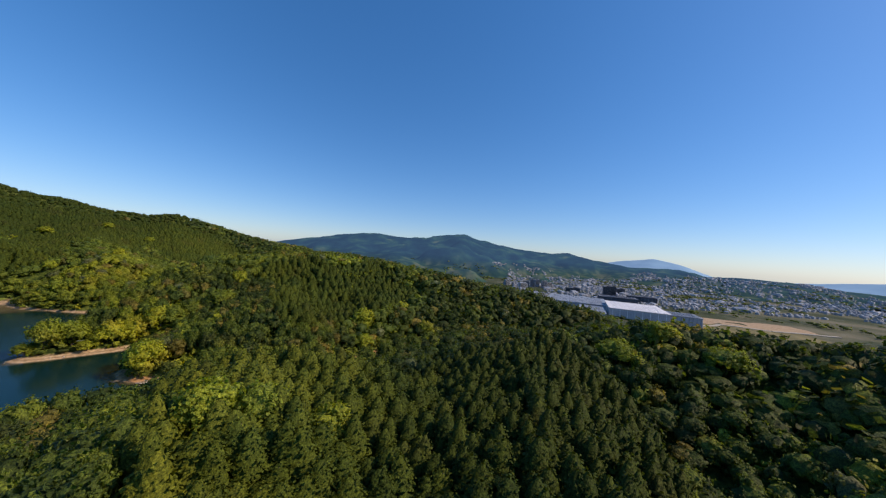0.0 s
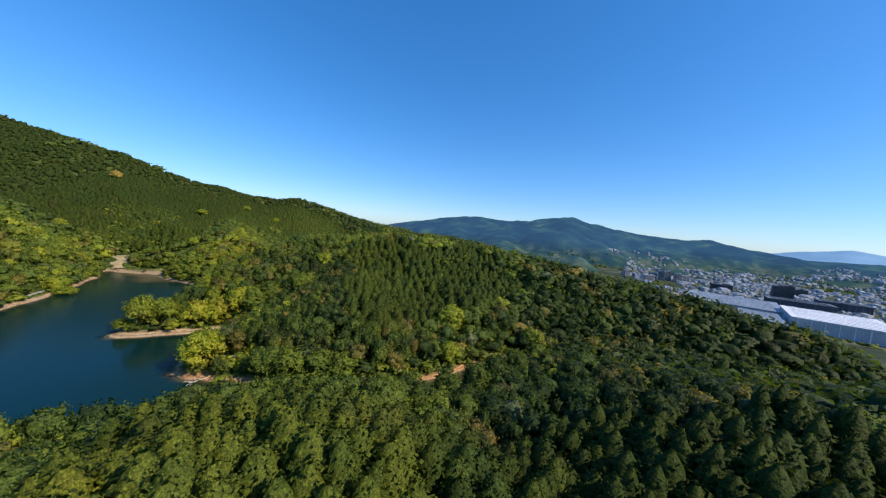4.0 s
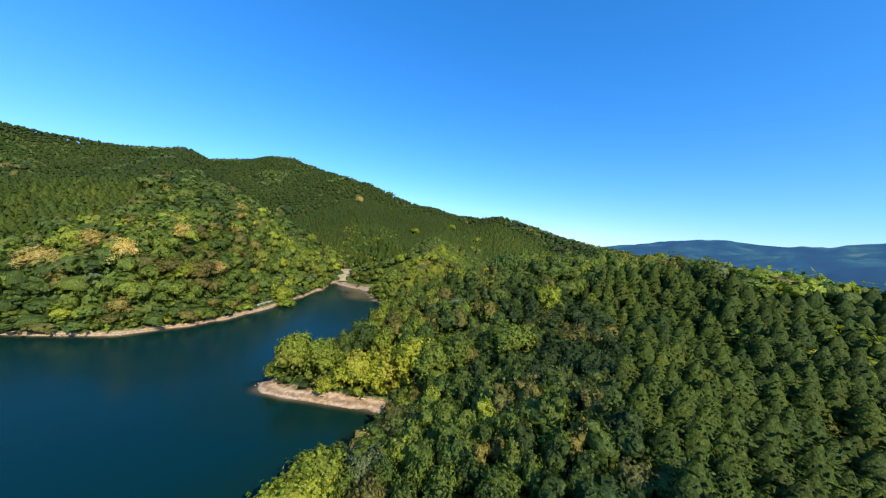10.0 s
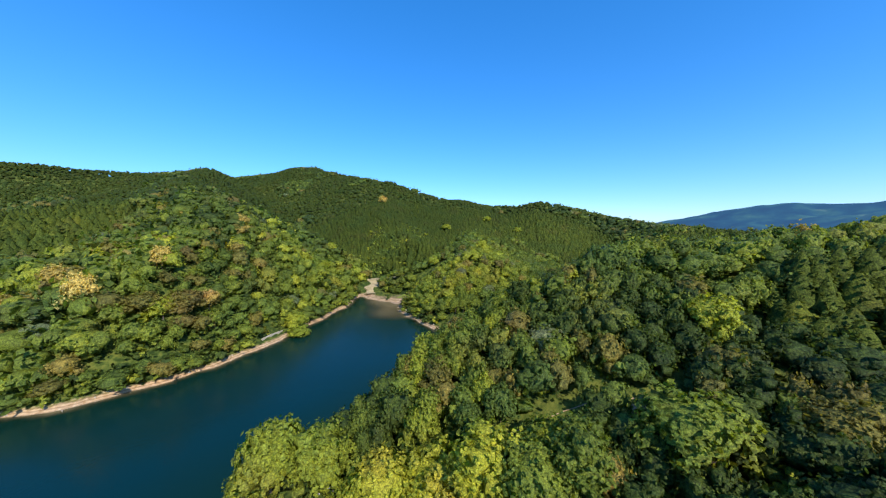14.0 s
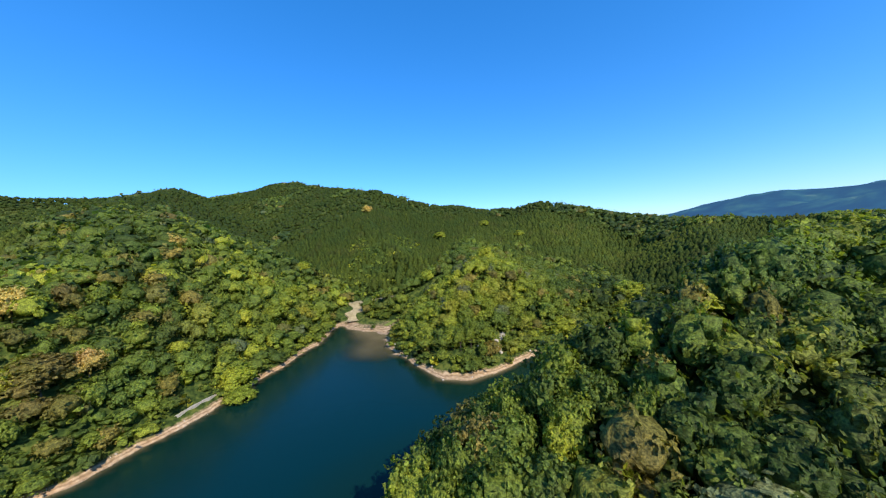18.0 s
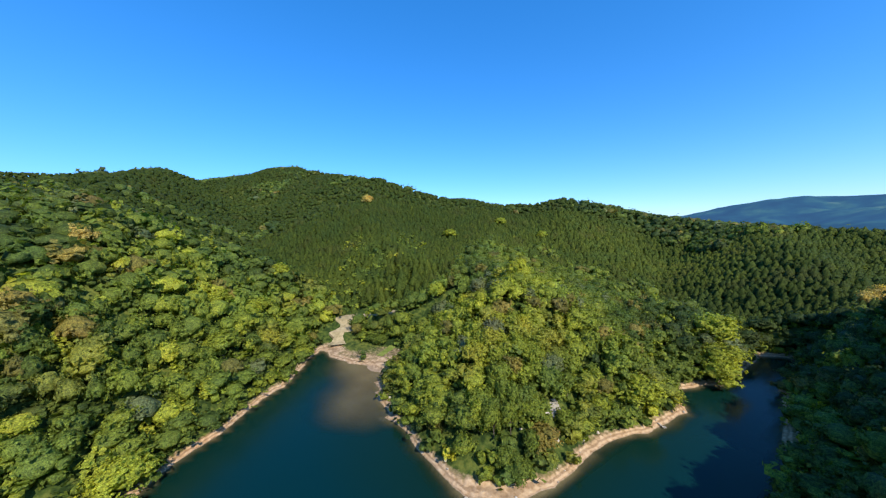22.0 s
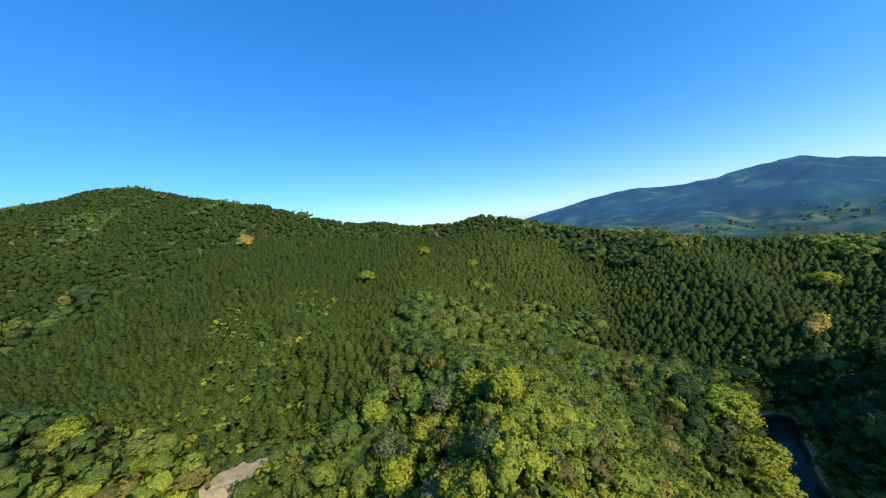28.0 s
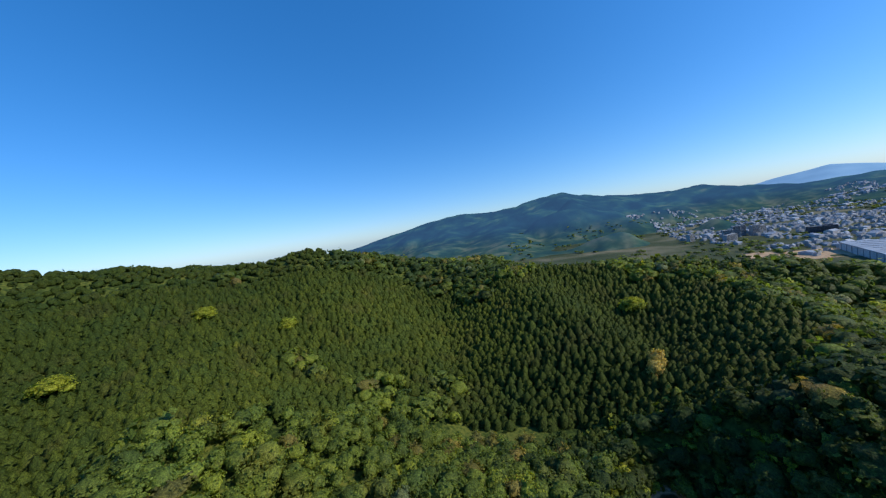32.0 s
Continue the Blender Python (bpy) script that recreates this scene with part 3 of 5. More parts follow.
def broad_crown(rng, pieces, size, lobes, fine):
    """A domed crown about 1 high and 1 wide: clumps of leaves over a few domes, round a dense inside."""
    V, Q, N, at = [], [], [], 0
    cc, cn = [], []
    turn0, lean = rng.uniform(0, 6.3), rng.normal(0, 0.04, 2)
    tall = rng.uniform(0.85, 1.1)
    for k in range(lobes):
        if k == 0:
            c = np.array([lean[0], lean[1], 0.56])
            r = np.array([0.39, 0.39, 0.37 * tall]) if lobes > 1 else np.array([rng.uniform(0.40, 0.52), rng.uniform(0.40, 0.52), 0.38 * tall])
        else:
            ang = turn0 + 2.39996 * k + rng.normal(0, 0.35)
            u = (k - 0.5) / max(1, lobes - 1)
            off, mid = 0.18 + 0.20 * u, 0.78 - 0.46 * u + rng.normal(0, 0.05)
            c = np.array([off * math.cos(ang) + lean[0], off * math.sin(ang) + lean[1], mid])
            r = rng.uniform(0.13, 0.24) * np.array([1, 1, rng.uniform(0.75, 1.0)])
        p, q, nv = tufted(rng, fine if k == 0 else 1, 6)
        V.append(c + p * r * 0.86)
        N.append(nv)
        Q.append(q + at)
        at += len(p)
        m = max(1, int(pieces * (0.34 if k == 0 else 0.66 / (lobes - 1)))) if lobes > 1 else pieces
        groups = max(1, m // 5)
        gd = rng.normal(0, 1, (groups, 3))
        gd[:, 2] = gd[:, 2] * 0.8 + 0.42
        gd /= np.linalg.norm(gd, axis=1, keepdims=True)
        reach = rng.uniform(0.80, 1.14, (groups, 1))
        g = np.arange(m) % groups
        shift = rng.normal(0, 1, (m, 3))
        cc.append(c + gd[g] * r * reach[g] + shift * size * 0.85)
        out = gd[g] * 0.9 + shift * 0.30 + np.array([0, 0, 0.38])
        cn.append(out / np.linalg.norm(out, axis=1, keepdims=True))
    v, nv = cards(np.concatenate(cc), np.concatenate(cn), np.full(sum(len(c) for c in cc), size), rng)
    q = np.arange(len(v)).reshape(-1, 4) + at
    return np.concatenate(V + [v]), np.concatenate(Q + [q]), np.concatenate(N + [nv])


def needle_crown(rng, pieces, size, fine):
    """A narrow crown with a blunt tip, about 1 high and 0.36 wide, in drooping tufts over a dense inside."""
    sides, rings = 4 + 2 * fine, 3 + fine
    h = np.linspace(0, 1, rings)
    a = np.arange(sides) * 2 * math.pi / sides
    V, N = [], []
    for k in range(rings):
        w = 0.19 * max(0.10, (1 - h[k]) ** 0.56) * (1 if k else 0.6)
        r = w * rng.uniform(0.82, 1.12, sides)
        V.append(np.stack([r * np.cos(a + 0.4 * k), r * np.sin(a + 0.4 * k), np.full(sides, 0.14 + 0.82 * h[k])], 1))
        N.append(np.stack([np.cos(a + 0.4 * k), np.sin(a + 0.4 * k), np.full(sides, 0.35 + 0.8 * h[k])], 1))
    i = np.arange(rings - 1)[:, None] * sides
    j, j1 = np.arange(sides)[None], (np.arange(sides)[None] + 1) % sides
    Q = np.stack([i + j, i + j1, i + sides + j1, i + sides + j], -1).reshape(-1, 4)
    u = rng.uniform(0, 1, pieces) ** 0.75
    z = 0.15 + 0.84 * (1 - u)
    tier = 0.90 + 0.14 * np.sin(z * 40 + rng.uniform(0, 6))
    r = (0.02 + 0.20 * u ** 0.55) * tier * rng.uniform(0.85, 1.12, pieces)
    b = rng.uniform(0, 2 * math.pi, pieces)
    c = np.stack([r * np.cos(b), r * np.sin(b), z], 1)
    n = np.stack([np.cos(b), np.sin(b), np.full(pieces, 0.9)], 1)
    n /= np.linalg.norm(n, axis=1, keepdims=True)
    v, nv = cards(c, n, size * (0.55 + 0.6 * u), rng, 0.25)
    V, N = np.concatenate(V), np.concatenate(N)
    q = np.arange(len(v)).reshape(-1, 4) + len(V)
    return np.concatenate([V, v]), np.concatenate([Q, q]), np.concatenate([N / np.linalg.norm(N, axis=1, keepdims=True), nv])


def own_tint(tint, spread, rng, n):
    """A tree's tone with slight changes over it: 0 to 1 green, 1.1 to 1.5 olive brown, 1.6 to 2 grey green."""
    tint = np.broadcast_to(tint, n)
    low = np.where(tint > 1.55, 1.6, np.where(tint > 1.05, 1.1, 0.0))
    high = np.where(tint > 1.55, 2.0, np.where(tint > 1.05, 1.5, 1.0))
    return np.clip(tint + rng.normal(0, spread, n), low, high)


def template(kind, pieces, size, seed, lobes=8, fine=2):
    rng = np.random.RandomState(seed)
    return needle_crown(rng, pieces, size, fine) if kind == "needle" else broad_crown(rng, pieces, size, lobes, fine)


def forest(name, label, kind, pieces, size, spots, mat, seed, variants=9, lobes=8, fine=2):
    """Many joined trees at spots: x, y, ground, height, width, tint."""
    rng = np.random.RandomState(seed)
    temps = [template(kind, pieces, size, seed * 50 + k, lobes, fine) for k in range(variants)]
    pick = rng.randint(0, variants, len(spots))
    V, Q, T, N, base = [], [], [], [], 0
    for k, (tv, tq, tn) in enumerate(temps):
        s = spots[pick == k]
        if not len(s):
            continue
        a = rng.uniform(0, 2 * math.pi, len(s))
        ca, sa = np.cos(a)[:, None], np.sin(a)[:, None]
        lx, ly, w = tv[None, :, 0], tv[None, :, 1], s[:, 4:5]
        x = s[:, 0:1] + w * (ca * lx - sa * ly)
        y = s[:, 1:2] + w * (sa * lx + ca * ly)
        z = s[:, 2:3] + s[:, 3:4] * tv[None, :, 2]
        V.append(np.stack([x, y, z], -1).reshape(-1, 3))
        nx, ny = tn[None, :, 0], tn[None, :, 1]
        N.append(np.stack([ca * nx - sa * ny, sa * nx + ca * ny, tn[None, :, 2] + 0 * ca], -1).reshape(-1, 3))
        Q.append((tq[None] + (base + np.arange(len(s)) * len(tv))[:, None, None]).reshape(-1, 4))
        T.append(own_tint(np.repeat(s[:, 5], len(tv)), 0.07, rng, len(s) * len(tv)))
        base += len(s) * len(tv)
    ob = new(name, fast_mesh(name, np.concatenate(V), np.concatenate(Q), mat, np.concatenate(T), normals=np.concatenate(N)))
    return tagged(ob, label, "trees", kind="stuff")


AXIS = [(-20, -40, 0), (-20, 60, 0), (-70, 120, 0), (-180, 185, 0), (-255, 225, 0), (-295, 310, 0)]


def scatter(step, seed, box):
    rng = np.random.RandomState(seed)
    x, y = np.meshgrid(np.arange(box[0], box[2], step), np.arange(box[1], box[3], step))
    x[1::2] += step / 2
    x, y = x.ravel() + rng.uniform(-0.46, 0.46, x.size) * step, y.ravel() + rng.uniform(-0.46, 0.46, y.size) * step
    return x, y, rng


CREST = [(-188, 252, 0), (-165, 276, 0), (-130, 303, 0), (-105, 309, 0)]


def needle_zone(x, y):
    """How far the planted conifers take over: the long hill, the mountain's face, the dark hill beyond the cove."""
    d = shore_dist(x, y)
    z = 0.55 * vnoise(x, y, 55, 41) + 0.25 * vnoise(x, y, 20, 42)
    hill = np.exp(-(((x + 80) / 60) ** 2 + ((y - 255) / 55) ** 2)) * 1.8
    start = np.exp(-(((x - 14) / 80) ** 2 + ((y - 85) / 75) ** 2)) * 1.35
    face = np.exp(-(((x + 530) / 150) ** 2 + ((y - 315) / 98) ** 2)) * 3.2
    dark = np.exp(-(((x + 248) / 75) ** 2 + ((y - 495) / 85) ** 2)) * 1.8
    shade = np.exp(-(((x + 405) / 62) ** 2 + ((y - 56) / 40) ** 2)) * 2.2
    west = np.clip((-x - 410) / 80, 0, 0.9)
    saddle = np.exp(-(((x + 400) / 75) ** 2 + ((y - 388) / 45) ** 2)) * 1.7
    ridge = np.exp(-(((x + 392) / 72) ** 2 + ((y - 515) / 78) ** 2)) * 1.6
    left = np.exp(-(((x + 372) / 75) ** 2 + ((y - 140) / 70) ** 2)) * 1.6
    spur = np.exp(-(((x + 316) / 62) ** 2 + ((y - 300) / 80) ** 2)) * 2.4
    back = np.exp(-(((x + 356) / 48) ** 2 + ((y - 356) / 44) ** 2)) * 2.6
    return z + np.maximum.reduce([hill, start, face, dark, shade, west, saddle, ridge]) - left - np.maximum(spur, back) - 1.1 * np.exp(-(line_dist(x, y, CREST)[0] / 13) ** 2) - 0.6 - np.clip((26 - d) / 20, 0, 1.2)


STRAND = [(-330, 243, 0), (-310, 239, 0), (-289, 240, 0), (-270, 242, 0), (-262, 249, 0), (-261, 264, 0), (-264, 280, 0), (-257, 300, 0)]


def open_ground(x, y):
    """Where no tree grows: the lake and its shore, the road, the clearings."""
    bare = shore_dist(x, y) < 1.0 + 1.4 * vnoise(x, y, 17, 51) + 4.0 * np.clip(1.6 - line_dist(x, y, BEACHES[0])[0] / 7, 0, 1) + 4.5 * np.exp(-((x + 127) ** 2 + (y - 137) ** 2) / 140) - 1.9 * np.exp(-((x + 88) ** 2 + (y - 150) ** 2) / 160) 
    bare |= shore_dist(x, y) < 4.2 - line_dist(x, y, STRAND)[0] / 6 + 0.9 * vnoise(x, y, 11, 52)
    for line, half in CLEAR:
        bare |= line_dist(x, y, line)[0] < half
    return bare


CLEAR = [([(-131, 152, 0), (-124, 152.5, 0), (-116, 154, 0), (-112, 155, 0)], 2.4),
         ([(-187, 166, 0), (-184, 173, 0), (-172, 190, 0), (-162, 209, 0), (-152, 222, 0)], 2.6),
         ([(-388, 244, 0), (-396, 248, 0), (-405, 254, 0)], 7.5), ([(-405, 254, 0), (-394, 266, 0), (-384, 279, 0)], 7.0),
         ([(-300, 158, 0), (-312, 168, 0)], 1.3), ([(-268, 270, 0), (-272, 273, 0)], 3.2),
         ([(-60, 160, 0), (-72, 152, 0)], 6.0), ([(-390, 240, 0), (-374, 246, 0), (-361, 256, 0), (-350, 264, 0)], 8.5), ([(-359, 254, 0), (-366, 264, 0)], 2.2), ([(-43, 168, 0), (-33, 180, 0), (-21, 195, 0)], 8.0)]


def spots_of(step, seed, near, far, box, needles):
    x, y, rng = scatter(step, seed, box)
    d = line_dist(x, y, AXIS)[0]
    keep = (d >= near) & (d < far) & ~open_ground(x, y)
    x, y = x[keep], y[keep]
    keep = (needle_zone(x, y) > 0) == needles
    x, y = x[keep], y[keep]
    g = height(x, y)
    keep = g > -12
    x, y, g = x[keep], y[keep], g[keep]
    sd = shore_dist(x, y)
    n = len(x)
    if needles:
        h = rng.uniform(7.8, 13.4, n) + 1.6 * vnoise(x, y, 40, 61)
        w = 10.0 * rng.uniform(1.6, 2.5, n)
        # Lower tint past x -40 and beyond the cove stands in for shade.
        tint = 0.20 + 0.18 * vnoise(x, y, 70, 62) + rng.normal(0, 0.11, n) + 0.10 - 0.10 - 0.30 * np.clip((x + 40) / 60, 0, 1) + 0.10 * np.clip((-60 - x) / 60, 0, 1) - 0.30 * np.exp(-(((x + 240) / 80) ** 2 + ((y - 450) / 80) ** 2)) + 0.42 * np.exp(-(((x + 52) / 30) ** 2 + ((y - 75) / 40) ** 2)) - 0.20 * np.clip((-x - 400) / 60, 0, 1)
    else:
        h = (rng.uniform(8.6, 11.4, n) + 1.5 * vnoise(x, y, 30, 63)) * np.where((x > -132) & (y < 132), 1.0, np.clip(0.55 + sd / 28, 0.55, 1))
        w = np.minimum(step, 7.0) * rng.choice([1.0, 1.3, 1.6, 2.0], n, p=[0.14, 0.36, 0.33, 0.17]) * rng.uniform(0.95, 1.2, n) * (1 + 0.25 * (step > 8))
        h = h * (0.86 + 0.02 * w)
        # Darker terms at the start, cove hill and (-185, 255) paint in shade.
        tint = 0.27 + (0.08 + 0.30 * (rng.rand(n) < 0.12)) * np.exp(-(((x + 370) / 95) ** 2 + ((y - 150) / 70) ** 2)) + 0.20 * vnoise(x, y, 60, 64) + 0.14 * vnoise(x, y, 21, 65) + rng.normal(0, 0.11, n) + 0.40 * (rng.rand(n) < 0.040 + 0.10 * ((x > 40) & (y < 165))) - 0.38 * np.clip((x + 50) / 60, 0, 1) + 0.22 * np.exp(-(line_dist(x, y, CREST)[0] / 13) ** 2) + 0.32 * np.exp(-(((x + 312) / 55) ** 2 + ((y - 285) / 45) ** 2)) + 0.24 * np.exp(-(((x + 132) / 34) ** 2 + ((y - 185) / 34) ** 2)) - 0.15 * np.exp(-(((x + 190) / 60) ** 2 + ((y - 420) / 70) ** 2)) + 0.18 * np.exp(-(((x + 58) / 34) ** 2 + ((y - 75) / 40) ** 2)) + 0.30 * np.exp(-(((x + 184) / 32) ** 2 + ((y - 202) / 32) ** 2)) - 0.26 * np.exp(-(((x + 132) / 42) ** 2 + ((y - 234) / 34) ** 2)) - 0.24 * np.exp(-(((x + 185) / 38) ** 2 + ((y - 255) / 45) ** 2))
    if not needles:
        close = np.maximum(np.exp(-(((x + 308) / 60) ** 2 + ((y - 285) / 60) ** 2)), np.exp(-(((x + 352) / 50) ** 2 + ((y - 350) / 48) ** 2)))
        h, w = h * (1 - 0.22 * close), w * (1 + 0.12 * close)
        tint = tint * (1 - 0.35 * close) + 0.24 * close
        # The dip at (-225, 440) again puts the cove hill's shade into tint.
        tint = tint + 0.05 * np.exp(-(((x + 305) / 50) ** 2 + ((y - 270) / 45) ** 2)) + 0.08 * np.exp(-(((x + 388) / 45) ** 2 + ((y - 150) / 45) ** 2)) - 0.10 * np.exp(-(((x + 305) / 28) ** 2 + ((y - 160) / 50) ** 2)) - 0.24 * np.exp(-(((x + 225) / 60) ** 2 + ((y - 440) / 70) ** 2)) - 0.16 * np.exp(-(((x + 45) / 40) ** 2 + ((y - 200) / 40) ** 2)) - 0.16 * np.exp(-(((x + 128) / 34) ** 2 + ((y - 232) / 38) ** 2))
    tint = np.clip(tint, 0, 1)
    if not needles:
        olive = (1 - 0.75 * close) * 0.045 + 0.20 * np.exp(-(((x + 325) / 45) ** 2 + ((y - 125) / 45) ** 2)) + 0.15 * np.exp(-(((x + 178) / 32) ** 2 + ((y - 212) / 26) ** 2)) + 0.12 * np.clip(vnoise(x, y, 33, 67), 0, 1)
        grey = 0.015 + 0.12 * np.exp(-(((x + 330) / 30) ** 2 + ((y - 296) / 30) ** 2))
        draw = rng.rand(n)
        tint = np.where(draw < olive, 1.1 + 0.4 * rng.rand(n) ** 1.6, np.where(draw > 1 - grey, 1.6 + 0.35 * rng.rand(n), tint))
    return np.stack([x, y, g - 0.4, h, w, tint], 1)


LOOKOUTS = [(-10, 40, 65), (-60, 118, 57), (-125, 153, 56), (-205, 198, 58), (-250, 214, 82), (-288, 288, 100)]
sx, sy = np.arange(-1240, 460, 10.0), np.arange(-320, 1240, 10.0)
RELIEF = height(*np.meshgrid(sx, sy))


def in_sight(s):
    """The far trees that can be seen from somewhere along the flight, not those behind the ridges."""
    top = s[:, 2] + s[:, 3]
    ok = np.zeros(len(s), bool)
    for ex, ey, ez in LOOKOUTS:
        free = np.ones(len(s), bool)
        for t in np.linspace(0.06, 0.96, 46):
            i = np.clip(((ex + t * (s[:, 0] - ex)) + 1240) / 10 + 0.5, 0, len(sx) - 1).astype(int)
            j = np.clip(((ey + t * (s[:, 1] - ey)) + 320) / 10 + 0.5, 0, len(sy) - 1).astype(int)
            free &= RELIEF[j, i] + 3 < ez + t * (top - ez) + 6
        ok |= free
    return s[ok]


NEAR = (-480, -30, 150, 420)
MID = (-640, -40, 330, 640)
WIDE = (-1150, -260, 420, 1180)
# where the trees stand singly: the two points of land, the banks of the channel, the wood under the start
SINGLE = [([(-128, 146, 0), (-112, 158, 0)], 15), ([(-192, 156, 0), (-166, 188, 0)], 16), ([(-200, 200, 0), (-206, 240, 0)], 16),
          ([(-272, 262, 0), (-285, 278, 0)], 14), ([(-30, 55, 0), (10, 62, 0)], 16), ([(-72, 175, 0), (-56, 205, 0)], 12)]


def single_zone(x, y):
    return np.min([line_dist(x, y, line)[0] / half for line, half in SINGLE], axis=0)


def tree_mesh(kind, seed, pieces, size, tint, mat):
    v, q, nv = template(kind, pieces, size, seed, 11, 2)
    rng = np.random.RandomState(seed)
    t = own_tint(tint, 0.06, rng, len(v))
    return fast_mesh("crown", v, q, mat, t, normals=nv)


def trunk_mesh(seed, kind):
    """A tapered, slightly bent trunk with limbs, of height 1 (it scales with the tree)."""
    rng = np.random.RandomState(seed)
    bm = bmesh.new()
    top = 0.9 if kind == "needle" else 0.55

    def limb(a, b, ra, rb, sides=7):
        a, b = Vector(a), Vector(b)
        turn = (b - a).to_track_quat("Z", "Y").to_matrix()
        rings = []
        for p, r in ((a, ra), ((a + b) / 2 + Vector(rng.normal(0, 0.008, 3)), (ra + rb) / 2), (b, rb)):
            rings.append([bm.verts.new(p + turn @ Vector((r * math.cos(2 * math.pi * k / sides), r * math.sin(2 * math.pi * k / sides), 0))) for k in range(sides)])
        for lo, hi in zip(rings[:-1], rings[1:]):
            for k in range(sides):
                bm.faces.new((lo[k], lo[(k + 1) % sides], hi[(k + 1) % sides], hi[k]))

    limb((0, 0, -0.06), (rng.normal(0, 0.015), rng.normal(0, 0.015), top), 0.028, 0.012)
    for k in range(0 if kind == "needle" else 5):
        a = 2 * math.pi * k / 5 + rng.uniform(-0.4, 0.4)
        h = rng.uniform(0.22, 0.5)
        limb((0, 0, h), (0.24 * math.cos(a), 0.24 * math.sin(a), h + rng.uniform(0.14, 0.26)), 0.013, 0.005, 5)
    me = bpy.data.meshes.new("trunk")
    bm.to_mesh(me)
    bm.free()
    me.materials.append(BARK)
    return me


TRUNKS = {k: [trunk_mesh(300 + n, k) for n in range(3)] for k in ("broad", "needle")}
CROWNS = {}


def stand_tree(name, label, kind, mat, tint, x, y, h, w, group, seed, pieces=900, size=0.024):
    """One tree of its own: a trunk and a crown."""
    key = (kind, mat.name, round(tint * 8), seed % 4)
    if key not in CROWNS:
        CROWNS[key] = tree_mesh(kind, 900 + len(CROWNS), pieces, size, round(tint * 8) / 8, mat)
    g = float(height(np.array([x]), np.array([y]))[0])
    ob = new(name)
    ob.empty_display_size = 0.5
    ob.matrix_basis = Matrix.LocRotScale((x, y, g - 0.15), Euler((0, 0, (seed * 2.399) % 6.283)), (w, w, h))
    tagged(ob, label, "tree", group)
    part("trunk", TRUNKS[kind][seed % 3], ob)
    part("crown", CROWNS[key], ob)
    return ob


def tone(tint):
    return "grey-green" if tint > 1.55 else "olive-brown" if tint > 1.05 else "dark green" if tint < 0.3 else "mid-green" if tint < 0.5 else "fresh green" if tint < 0.7 else "bright yellow-green"


# trees that stand out: x, y, height, width, tint
NOTABLE = [(-131, 144, 15, 13, 0.98), (-138, 149, 13, 11, 0.75), (-119, 144.5, 4.5, 5, 0.85), (-113, 147, 5, 6, 0.8), (-104, 149, 12, 12, 0.5), (-96, 152, 12, 12, 0.6), (-86, 156, 11, 11, 0.5), (-77, 160, 10, 10, 0.55), (-195, 156, 17, 11, 0.68), (-199, 152, 7, 7, 0.75), (-190, 164, 13, 11, 0.75), (-178, 173, 14, 11, 0.97), (-172, 180, 15, 12, 0.95), (-165, 187, 15, 12, 0.97), (-183, 165, 6, 8, 0.8), (-158, 190, 13, 11, 0.6), (-182, 170, 8, 9, 0.8),
           (-161, 197, 9, 10, 0.75), (-51, 214, 14, 13, 0.9), (-44, 192, 10, 9, 0.8), (-9, 229, 12, 11, 0.7), (-259, 357, 12, 13, 0.85), (-256, 349, 11, 12, 0.8), (-314, 174, 10, 11, 0.95), (-306, 174, 8, 9, 0.9),
           (-204, 236, 11, 9, 0.4), (-204, 268, 11, 9, 0.35), (-47, 66, 13, 11, 0.8), (-39, 72, 12, 10, 0.75), (-343, 284, 11, 11, 0.95), (-300, 122, 10, 10, 0.85),
           (-372, 207, 10, 10, 0.9), (-322, 270, 11, 10, 0.98), (-292, 263, 10, 9, 0.9), (-316, 305, 11, 9, 0.95), (-427, 218, 10, 9, 0.85), (-385, 190, 10, 9, 0.9), (-396, 205, 10, 11, 0.85), (-361, 192, 11, 11, 0.7),
           (-266, 372, 14, 16, 0.85), (-263, 304, 10, 11, 0.8), (-330, 308, 9, 9, 1.0), (-362, 289, 9, 8, 0.95), (-342, 295, 9, 8, 0.95), (-316, 280, 9, 8, 0.9), (-154, 239, 12, 9, 0.85), (-144, 212, 14, 14, 0.6),
           (-134, 224, 10, 9, 1.3), (-155, 196, 13, 10, 0.5), (-353, 288, 10, 10, 1.8), (-340, 303, 10, 9, 1.85), (-310, 288, 9, 8, 1.75), (-303, 129, 12, 14, 1.3), (-300, 116, 11, 12, 1.2), (-485, 381, 10, 12, 0.9),
           (-482, 448, 10, 12, 0.9), (-437, 465, 10, 10, 0.9), (-215, 520, 12, 13, 0.8), (-24, 75, 11, 9, 0.75), (-382, 253, 4.2, 6, 0.4), (-377, 257, 4.2, 7, 0.35), (-372, 261, 4.2, 7, 0.45), (-384, 258, 4.2, 7, 0.3), (-379, 263, 4.2, 7, 0.4), (-27, 171, 14, 9, 0.25), (-21, 182, 14, 9, 0.2), (-14, 193, 13, 9, 0.3), (-35, 161, 13, 9, 0.3), (78, 136, 12, 14, 0.7), (111, 120, 12, 13, 0.65), (99, 138, 12, 12, 0.7)]
for k, (x, y, h, w, tint) in enumerate(NOTABLE):
    stand_tree("broadleaf_tree", "round %s broadleaf tree standing out in the lakeside woods" % tone(tint), "broad", LEAF, tint if tint > 1 else 0.86 * tint, x, y, h * 1.05, w * 1.28, "bright trees round the lake", k, 1700, 0.031)
